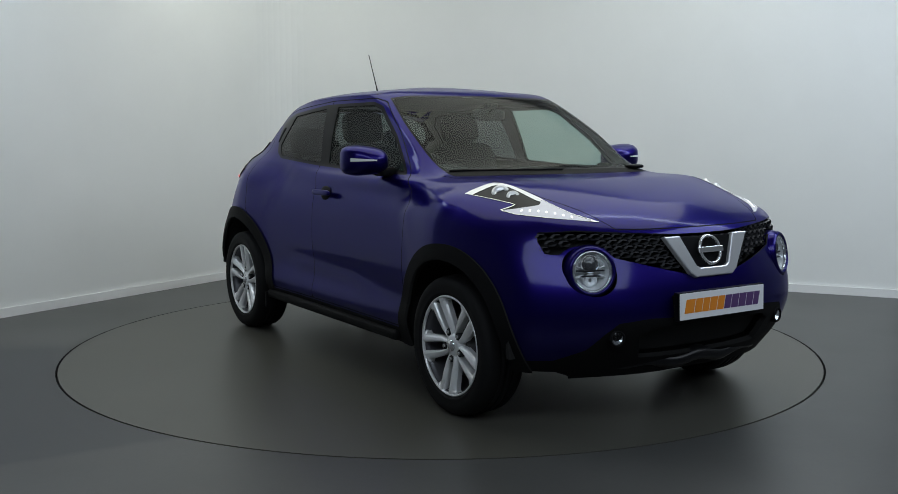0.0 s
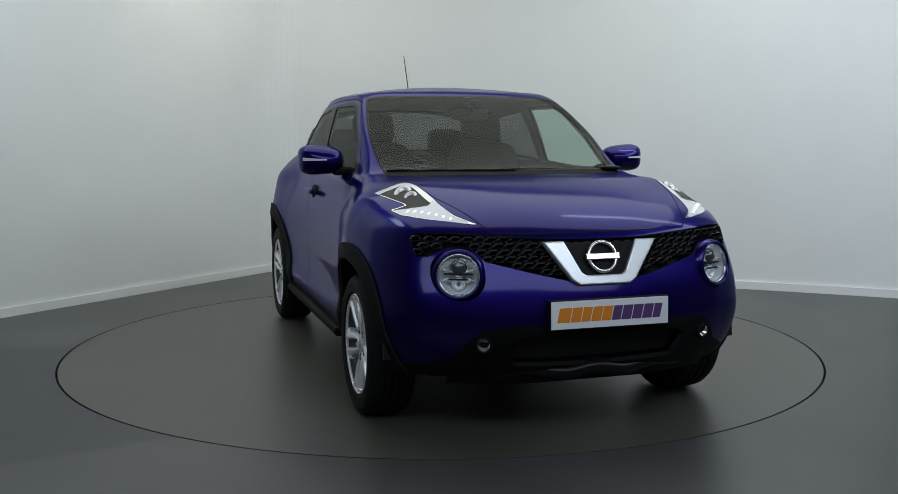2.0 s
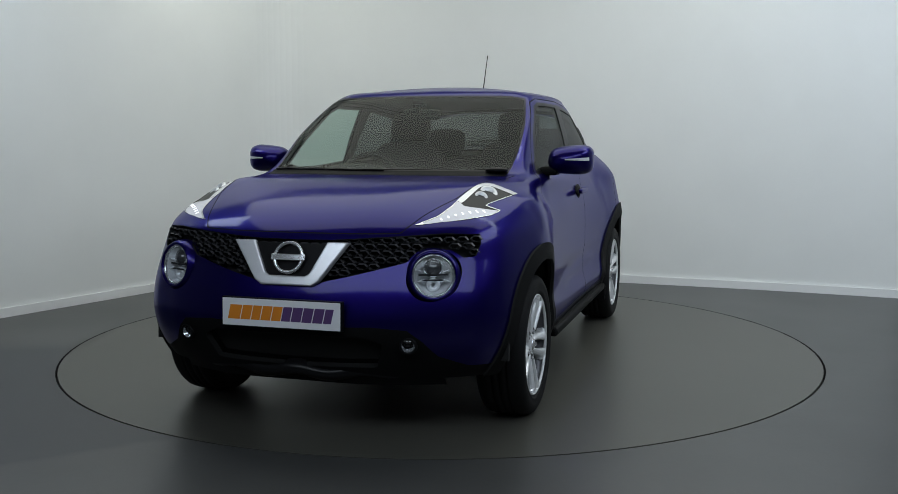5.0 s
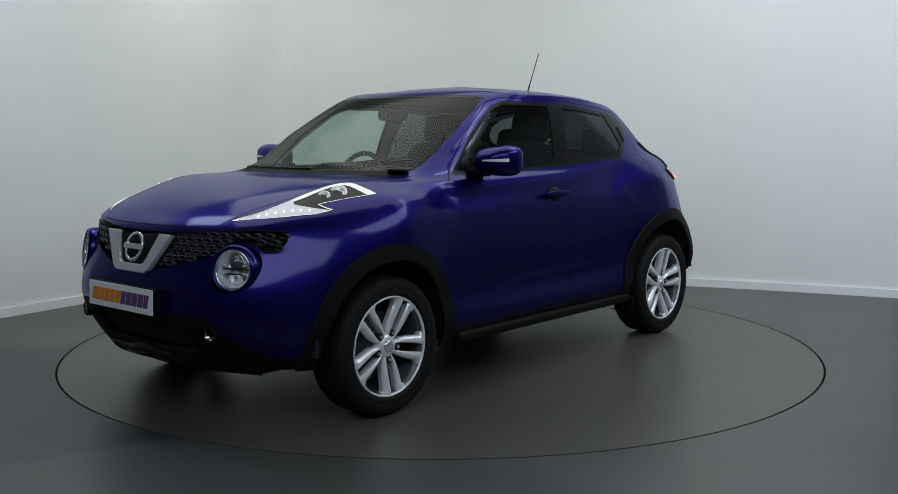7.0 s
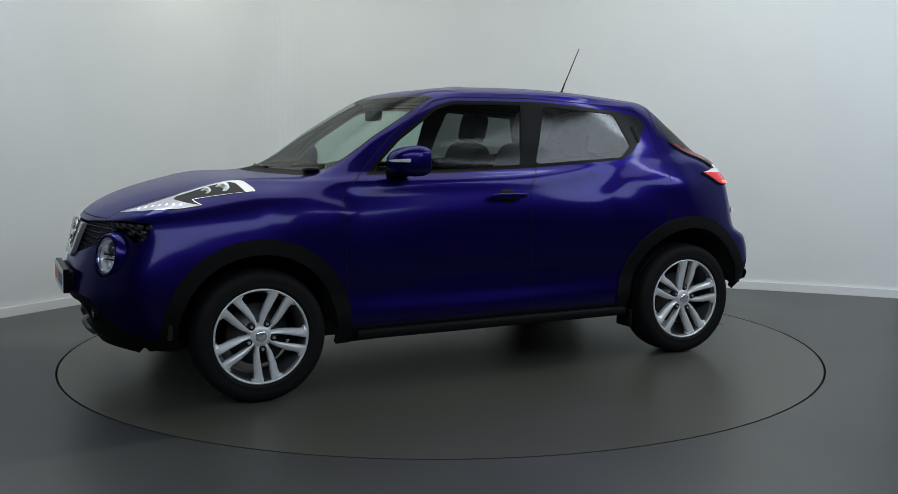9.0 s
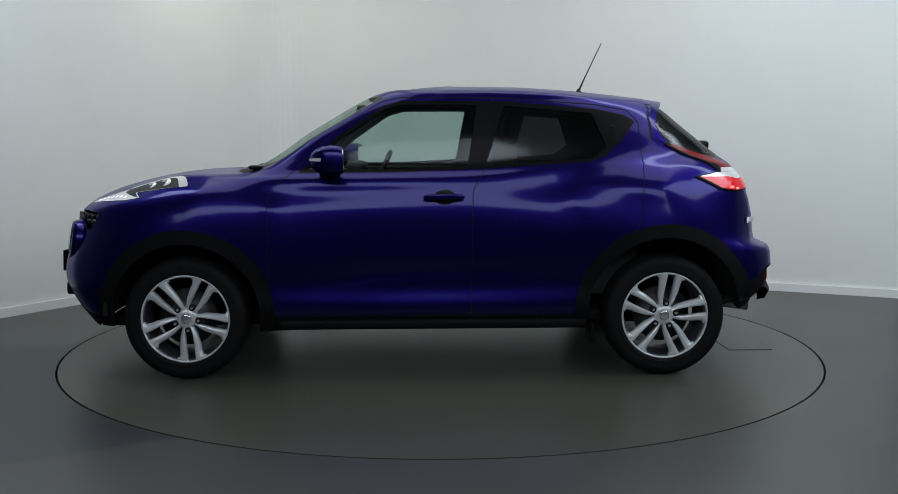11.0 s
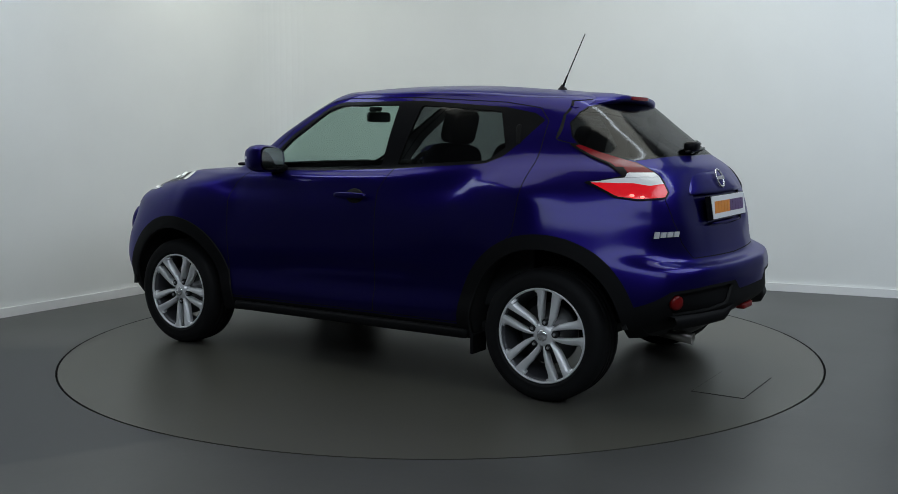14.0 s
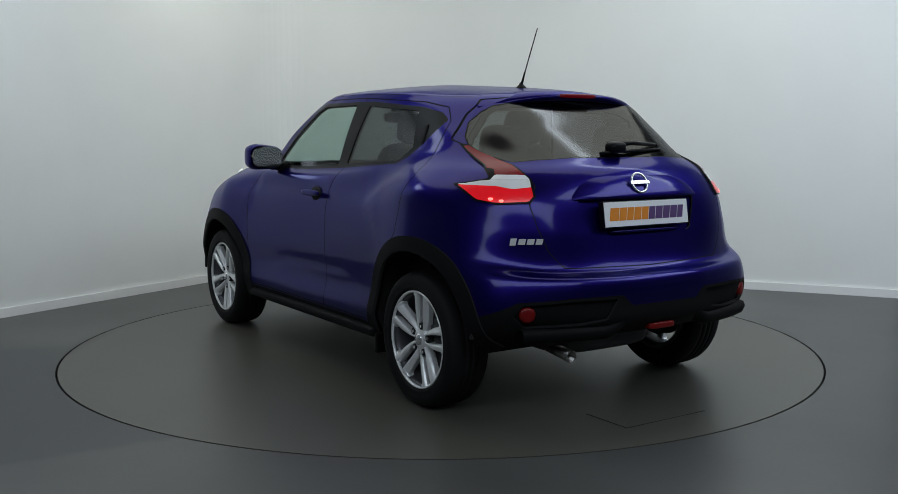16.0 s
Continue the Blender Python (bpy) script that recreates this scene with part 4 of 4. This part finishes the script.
    silencer = part("silencer", bm, M_UNDER, car, "dull grey exhaust silencer", smooth=True)
    v, f = lathe(((0.024, 0.0), (0.028, 0.0), (0.028, 0.18), (0.024, 0.18), (0.022, 0.05)), pose(-1.66, 0.42, 0.320, 0, -98, 0), 24)
    mesh_object("tail_pipe", v, f, M_STEEL, silencer, "steel exhaust tail pipe")


GRILLE = ((-.01, .848), (.173, .85), (.408, .864), (.607, .876), (.727, .867), (.735, .83), (.724, .78), (.681, .777), (.642, .806),
          (.577, .82), (.514, .805), (.477, .763), (.404, .744), (.286, .714), (.17, .688), (.12, .672), (-.01, .66))
DLO = ((.69, 1.072), (.48, 1.272), (.24, 1.430), (.14, 1.455), (-.42, 1.452), (-.9, 1.412), (-1.065, 1.380), (-1.125, 1.345), (-1.03, 1.235), (-.95, 1.165), (-.86, 1.13), (-.3, 1.095), (.2, 1.075))
GLASS_F = ((.645, 1.092), (.475, 1.25), (.245, 1.408), (.145, 1.436), (-.262, 1.436), (-.207, 1.112), (.196, 1.092))
GLASS_R = ((-.305, 1.114), (-.405, 1.430), (-.885, 1.392), (-.955, 1.21), (-.87, 1.146))
DOOR_F = ((.835, .335), (.842, .93), (.815, 1.0), (.735, 1.062), (.50, 1.290), (.25, 1.452), (.14, 1.474), (-.348, 1.472), (-.302, 1.10), (-.232, .98), (-.222, .335))
DOOR_R = ((-.222, .335), (-.232, .98), (-.302, 1.10), (-.348, 1.472), (-.9, 1.436), (-1.085, 1.405), (-1.142, 1.34), (-1.14, 1.13), (-1.13, 1.06), (-1.10, .81), (-.95, .65), (-.80, .335))
BACKLIGHT = ((13.5, 7.98), (12.1, 7.98), (11.2, 7.88), (10.72, 7.75), (10.2, 7.98), (9.75, 8.38), (9.70, 8.65), (9.85, 9.15), (10.3, 9.5), (10.8, 9.68), (12.3, 9.82), (13.5, 9.84))
TAIL = ((9.53, 8.40), (9.85, 8.36), (10.69, 7.50), (11.03, 6.70), (11.05, 6.0), (10.92, 5.79), (10.23, 5.75), (9.89, 5.84), (9.60, 6.44), (10.20, 6.75), (10.06, 7.43))
TAIL_CLEAR = ((9.55, 6.52), (10.2, 6.64), (10.32, 6.88), (11.1, 6.86), (11.1, 6.36), (10.62, 6.27), (10.28, 6.40), (9.55, 6.42))
TAIL_DARK = ((9.5, 6.52), (10.2, 6.64), (10.32, 6.88), (10.30, 7.18), (10.0, 7.2), (9.5, 6.8))
DRL = ((3.70, 6.36), (3.57, 6.58), (3.38, 6.78), (3.18, 6.92), (3.0, 6.98), (2.86, 6.95), (2.72, 6.84), (2.28, 6.28), (1.94, 5.6), (1.60, 5.25), (2.02, 5.36), (2.55, 5.39), (3.04, 5.45), (3.26, 5.62), (2.95, 5.95), (3.25, 6.12))
DRL_LIT = ((2.26, 6.20), (1.94, 5.56), (1.66, 5.28), (2.55, 5.42), (3.04, 5.48), (3.22, 5.63), (2.80, 5.84), (2.42, 5.98))
DRL_BAND = ((3.70, 6.38), (3.42, 6.85), (2.94, 7.12), (2.70, 6.95), (2.20, 6.26), (2.2, 6.0), (2.40, 6.14), (2.82, 6.72), (2.97, 6.84), (3.14, 6.80), (3.30, 6.67), (3.46, 6.49), (3.60, 6.28))
LOWER_F = ((-.01, .505), (.36, .513), (.50, .500), (.55, .455), (.60, .385), (.70, .335), (.95, .315), (.95, .05), (-.01, .05))
INTAKE = ((-.01, .475), (.33, .47), (.40, .44), (.36, .335), (-.01, .325))
LOWER_R = ((-.01, .527), (.20, .527), (.25, .575), (.50, .575), (.716, .562), (.86, .47), (.95, .46), (.95, .05), (-.01, .05))
INSET_R = ((.27, .56), (.50, .56), (.70, .548), (.735, .50), (.68, .448), (.45, .452), (.33, .47))
PLATE_RECESS = ((-.01, .990), (.350, .990), (.368, .970), (.315, .838), (.295, .825), (-.01, .818))
TAILGATE = ((-.01, .682), (.47, .692), (.535, .767), (.572, .866), (.590, .965), (.54, 1.05), (.57, 1.15), (.64, 1.25), (.55, 1.37), (.47, 1.44), (-.01, 1.48))


def middle_piece(shell):
    """Parts a shell into what hangs together with the car's middle line, and the rest."""
    verts, faces = shell
    root = list(range(len(verts)))

    def find(i):
        while root[i] != i:
            root[i] = root[root[i]]
            i = root[i]
        return i

    for q in faces:
        for i in q[1:]:
            root[find(i)] = find(q[0])
    low = [i for i in range(len(verts)) if abs(verts[i, 1]) < 1e-4]
    base = find(min(low, key=lambda i: verts[i, 2]))
    out = []
    for keep in (True, False):
        fs = [q for q in faces if (find(q[0]) == base) == keep]
        used = sorted({i for q in fs for i in q})
        at = {i: k for k, i in enumerate(used)}
        out.append((verts[used], [tuple(at[i] for i in q) for q in fs]))
    return out


def grow(field, by):
    return lambda v: field(v) - by


def bonnet_field(v):
    edge = np.interp(v[:, 0], (0.85, 1.0, 1.3, 1.56, 1.835, 1.9), (.69, .665, .625, .575, .475, .44))
    return np.maximum.reduce([v[:, 1] - edge, (4.99 - v[:, 4]) * 0.12, (v[:, 4] - 7.80) * 0.3, 0.8 - v[:, 0]])


def build_car():
    car = new("car", None)
    tagged(car, "purple-blue metallic small crossover car with silver twin-spoke wheels on the turntable", "car")
    shell = body_surface()
    tree = surface_tree(shell)
    side, front, rear = above(1, 0.50), above(0, 1.3), below(0, -1.2)
    high = above(2, 0.95)

    def take(field):
        nonlocal shell
        got, shell = cut(shell, field)
        return got

    # the sheet ends above the rear valance, behind the rear wheels
    take(both(below(2, 0.350), below(0, -1.50)))
    take(both(below(2, 0.278), above(0, 1.50), above(1, 0.60)))
    # arches and their cladding
    clad = []
    for x, r0, r1 in ((HUB_X[0], 0.385, 0.457), (HUB_X[1], 0.408, 0.478)):
        take(both(circle_field(0, 2, x, 0.330, r0), side))
        clad.append(take(both(circle_field(0, 2, x, 0.330, r1), side)))
    for c in clad:
        shell_part("wheel_arch_trim", c, M_BLACK, car, "black plastic wheel arch trim", thick=0.03, push=0.012)
    # glazing
    field = both(above(4, 8.02), below(4, 9.97), below(3, 3.0))
    ws = both(above(4, 8.07), below(4, 9.90), below(3, 2.90))
    seal = take(field)
    glass, seal = cut(seal, ws)
    shell_part("windscreen", glass, M_GLASS, car, "clear green-tinted windscreen", thick=0, join=True)
    shell_part("windscreen_seal", seal, M_GLOSSB, car, "black windscreen border", thick=0.006, join=True)
    field = both(poly_field(BACKLIGHT, 3, 4), above(3, 9.2))
    seal = take(grow(field, 0.035))
    glass, seal = cut(seal, field)
    shell_part("rear_window", glass, M_PRIVACY, car, "dark tinted rear window", thick=0, join=True)
    shell_part("rear_window_seal", seal, M_GLOSSB, car, "black rear window border", thick=0.006, join=True)
    upper = both(side, high)
    frame_ring = take(both(poly_field(DLO, 0, 2), upper))
    g, frame_ring = cut(frame_ring, both(poly_field(GLASS_F, 0, 2), upper))
    shell_part("front_door_window", g, M_SIDEGLASS, car, "clear green-tinted side window", thick=0, push=-0.004)
    g, frame_ring = cut(frame_ring, both(poly_field(GLASS_R, 0, 2), upper))
    shell_part("rear_door_window", g, M_PRIVACY, car, "dark tinted side window", thick=0, push=-0.004)
    shell_part("window_surround", frame_ring, M_GLOSSB, car, "gloss black window surround and pillar", thick=0.02, lining=True)
    # lamps
    tail = take(both(poly_field(TAIL, 3, 4), rear))
    tail, rim = cut(tail, grow(poly_field(TAIL, 3, 4), -0.045))
    shell_part("tail_lamp_rim", rim, M_GLOSSB, car, "thin black tail lamp edge", thick=0.02, push=0.009)
    clear, red = cut(tail, poly_field(TAIL_CLEAR, 3, 4))
    lit, blade = cut(red, below(4, 6.45))
    wedge, blade = cut(blade, poly_field(TAIL_DARK, 3, 4))
    shell_part("tail_lamp_wedge", wedge, M_GLOSSB, car, "gloss black wedge in the tail lamp", thick=0.02, push=0.009)
    for low, high in ((6.47, 6.50), (6.64, 6.68)):
        bar, clear = cut(clear, both(above(4, low), below(4, high)))
        shell_part("tail_lamp_divider", bar, M_LAMPDARK, car, "dark line across the clear lens", thick=0.02, push=0.009)
    for name, piece, mat, lab in (("tail_lamp", lit, M_REDLIT, "glowing red tail lamp"), ("tail_lamp_blade", blade, M_REDLENS, "red upper blade of the tail lamp"),
                                  ("tail_lamp_clear", clear, M_CLEARTAIL, "clear white reversing lens")):
        shell_part(name, piece, mat, car, lab, thick=0.02, push=0.010)
    lamp = take(both(poly_field(DRL, 3, 4), above(0, 1.0)))
    lit, dark = cut(lamp, poly_field(DRL_LIT, 3, 4))
    shell_part("daytime_lamp", lit, M_DRL, car, "bright white daytime running lamp", thick=0.02, push=0.001)
    band, dark = cut(dark, poly_field(DRL_BAND, 3, 4))
    shell_part("lamp_reflector", band, M_REFLECT, car, "bright inner lamp reflector", thick=0.02, push=0.002)
    dark, rim = cut(dark, grow(poly_field(DRL, 3, 4), -0.02))
    shell_part("lamp_rim", rim, M_CHROME, car, "thin chrome lamp rim", thick=0.02, push=0.002)
    shell_part("front_lamp", dark, M_LAMPDARK, car, "dark chrome upper front lamp", thick=0.02, push=0.0)
    for sd in (1, -1):
        for i in range(7):
            t = i / 6
            hit = tree.ray_cast(Vector((1.60 + 0.17 * t, 0.705 - 0.135 * t, 2.0)), Vector((0, 0, -1)))
            q = Matrix.Translation(hit[0] + hit[1] * (0.0006 if hit[1].z > 0 else -0.0006)) @ hit[1].to_track_quat("Z", "Y").to_matrix().to_4x4()
            bm = bmesh.new()
            box(bm, 0, 0, 0, 0.009, 0.017, 0.005, 0.002, q)
            if sd < 0:
                bmesh.ops.scale(bm, vec=(1, -1, 1), verts=bm.verts)
                bmesh.ops.reverse_faces(bm, faces=bm.faces)
            part("led", bm, M_LED, car, "small glowing white lamp chip")
        for x, y, r in ((1.405, 0.675, 0.040), (1.478, 0.660, 0.029)):
            hit = tree.ray_cast(Vector((x, y, 2.0)), Vector((0, 0, -1)))
            up = hit[1] if hit[1].z > 0 else -hit[1]
            q = Matrix.Translation((hit[0].x, hit[0].y, hit[0].z)) @ (up + Vector((0.5, 0.2, 0))).normalized().to_track_quat("Z", "Y").to_matrix().to_4x4()
            v, f = lathe(((0.0, -0.002), (r * 0.45, -0.003), (r * 0.5, 0.001), (r * 0.8, 0.003), (r, -0.001), (r, -0.012)), q, 24)
            v = [Vector((p.x, p.y * sd, p.z)) for p in v]
            mesh_object("lamp_bowl", v, f if sd > 0 else [g[::-1] for g in f], M_REFLECT, car, "small chrome lamp bowl")
        for x, y, z in ((-1.628, 0.712, 0.993), (-1.665, 0.680, 0.985)):
            bm = bmesh.new()
            rounded_block(bm, x - 0.006, sd * (y + 0.006), z, 0.022, 0.022, 0.013, 2.2)
            part("tail_light_chip", bm, M_LEDRED, car, "glowing red lamp chip", smooth=True)
    # front openings
    g = take(both(poly_field(GRILLE, 1, 2), front))
    shell_part("grille_backing", g, M_DARK, car, "black grille recess", thick=0.01, push=-0.055, join=True)
    take(both(lambda v: np.hypot(v[:, 1] - 0.583, v[:, 2] - 0.712) - 0.100, above(0, 1.6)))
    low = take(both(poly_field(LOWER_F, 1, 2), above(0, 1.45)))
    hole, low = cut(low, poly_field(INTAKE, 1, 2))
    shell_part("lower_bumper", low, M_BLACK, car, "black plastic lower front bumper", thick=0.05, join=True)
    shell_part("air_intake", hole, M_DARK, car, "black recessed air intake", thick=0.01, push=-0.05, join=True)
    low = take(both(poly_field(LOWER_R, 1, 2), below(0, -1.45)))
    hole, low = cut(low, poly_field(INSET_R, 1, 2))
    shell_part("lower_rear_bumper", low, M_BLACK, car, "black plastic lower rear bumper", thick=0.03, join=True)
    shell_part("bumper_inset", hole, M_BLACK, car, "black recessed bumper inset", thick=0.01, push=-0.018)
    sill = take(both(below(2, 0.325), above(3, 3.4), below(3, 10.2)))
    shell_part("sill", sill, M_BLACK, car, "black plastic sill", thick=0.02, push=0.006)
    # doors, bonnet and tailgate with open shut lines
    gap = 0.0024
    seams = []
    for name, field, lab, joined in (("front_door", both(poly_field(DOOR_F, 0, 2), side), "painted front door", False),
                                     ("rear_door", both(poly_field(DOOR_R, 0, 2), side), "painted rear door", False),
                                     ("plate_recess", both(poly_field(PLATE_RECESS, 1, 2), rear), "painted recess round the plate", True),
                                     ("bonnet", bonnet_field, "painted bonnet", True),
                                     ("tailgate", both(poly_field(TAILGATE, 1, 2), rear), "painted tailgate", True)):
        seam = take(grow(field, gap))
        panel, seam = cut(seam, grow(field, -gap))
        if name == "plate_recess":
            shell_part(name, panel, M_PAINT, car, lab, thick=0.006, push=-0.014, join=True)
            shell_part("recess_wall", seam, M_PAINT, car, "painted step of the plate recess", thick=0.016)
            continue
        if joined:
            panel, rest = middle_piece(panel)
            shell_part("corner_panel", rest, M_PAINT, car, "painted corner beside the " + name, thick=0.008)
        shell_part(name, panel, M_PAINT, car, lab, thick=0.008, join=joined, lining=True)
        seams.append(seam)
    for sm in seams:
        shell_part("shut_line", sm, M_GAP, car, "dark panel gap", thick=0.004, push=-0.004)
    cowl = take(both(above(4, 7.80), below(4, 8.03), below(3, 3.0)))
    shell_part("cowl", cowl, M_BLACK, car, "black plastic cowl below the windscreen", thick=0.01, join=True)
    groove = take(both(above(4, 10.32), below(4, 10.37), above(2, 1.44), above(3, 3.2), below(3, 10.6)))
    shell_part("roof_groove", groove, M_GAP, car, "dark groove along the roof edge", thick=0.004, push=-0.005)
    roof = take(both(above(4, 10.35), above(2, 1.46)))
    shell_part("roof", roof, M_PAINT, car, "painted roof", thick=0.02, join=True, lining=True)
    shell_part("body", shell, M_PAINT, car, "painted body panels", thick=0.012, join=True, lining=True)

    # wheels, wells and underside
    for x in (0, 1):
        for sd in (1, -1):
            build_wheel(car, HUB_X[x], sd, (97 if sd > 0 else 263) if x == 0 else (261 if sd > 0 else 90))
            v, f = lathe(((0.0, 0.30), (0.43, 0.30), (0.43, 0.84), (0.41, 0.84), (0.41, 0.32), (0, 0.32)), pose(HUB_X[x], 0, 0.335, -90 * sd), 48)
            bm = bmesh.new()
            bv = [bm.verts.new(p) for p in v]
            for q in f:
                if min(v[i].z for i in q) > (0.37 if min(v[i].x for i in q) < -1.45 and max(abs(v[i].y) for i in q) > 0.34 else 0.30 if max(v[i].x for i in q) > 1.5 else 0.24):
                    try:
                        bm.faces.new([bv[i] for i in q])
                    except ValueError:
                        pass
            part("wheel_well", bm, M_DARK, car, "black wheel well liner")
    bm = bmesh.new()
    box(bm, 0.20, 0, 0.262, 3.10, 1.10, 0.07, 0.02)
    box(bm, -0.02, 0, 0.275, 1.60, 1.58, 0.05, 0.02)
    part("underbody", bm, M_DARK, car, "black underbody")
    for sd in (1, -1):
        bm = bmesh.new()
        box(bm, -0.02, sd * 0.842, 0.282, 1.62, 0.05, 0.05, 0.018)
        part("side_skirt", bm, M_BLACK, car, "black plastic side skirt")
        bm = bmesh.new()
        box(bm, -0.86, sd * 0.80, 0.235, 0.02, 0.13, 0.10, 0.006)
        part("mud_flap", bm, M_BLACK, car, "small black mud flap")
        # front door handle; a dark block stands for the shade in its cup
        bm = bmesh.new()
        rounded_block(bm, -0.078, sd * 0.842, 0.952, 0.215, 0.026, 0.032, 3.5)
        handle = part("door_handle", bm, M_PAINT, car, "painted door handle", smooth=True)
        bm = bmesh.new()
        rounded_block(bm, -0.085, sd * 0.806, 0.945, 0.115, 0.03, 0.085, 2.2)
        part("handle_shade", bm, M_DARK, handle, "dark block behind the handle for the shade of its hollow", smooth=True)
        bm = bmesh.new()
        rounded_block(bm, 0, 0, 0, 0.030, 0.02, 0.11, 5, pose(-1.008, sd * 0.656, 1.272, 24 * sd, 12, 0))
        part("rear_door_handle", bm, M_BLACK, car, "black handle beside the rear side window", smooth=True)
        build_mirror(car, sd)
    build_front(car, tree)
    build_rear(car, tree)
    build_interior(car)
    return car


def build_turntable():
    bm = bmesh.new()
    bmesh.ops.create_circle(bm, cap_ends=True, segments=128, radius=TABLE_R - 0.006)
    r = bmesh.ops.extrude_face_region(bm, geom=bm.faces[:])
    bmesh.ops.translate(bm, verts=[g for g in r["geom"] if isinstance(g, bmesh.types.BMVert)], vec=(0, 0, -0.04))
    bmesh.ops.recalc_face_normals(bm, faces=bm.faces)
    table = part("turntable", bm, M_TABLE)
    tagged(table, "round grey resin turntable set flush in the floor", "turntable")
    c = Vector((-1.83, 0.065))
    for name, w, h, z, mat, lab in (("hatch_rim", 0.264, 0.494, 0.0012, M_GAP, "dark joint round the hatch"), ("floor_hatch", 0.256, 0.486, 0.003, M_TABLE, "oblong grey access hatch")):
        bm = bmesh.new()
        box(bm, c.x, c.y, z / 2, w, h, z, 0, None)
        part(name, bm, mat, table, lab)
    return table


build_room()
TABLE = build_turntable()
CAR = build_car()
CAR_AT = (0.0893, 0.0287)


def motions():
    rows, disc = [], []
    for i in range(33):
        t = i * 0.5
        a = turn_at(t)
        rows.append((t, pose(0, 0, 0, 0, 0, a) @ pose(CAR_AT[0], CAR_AT[1], 0)))
        disc.append((t, pose(0, 0, 0, 0, 0, a)))
    walk(CAR, rows)
    walk(TABLE, disc)


motions()
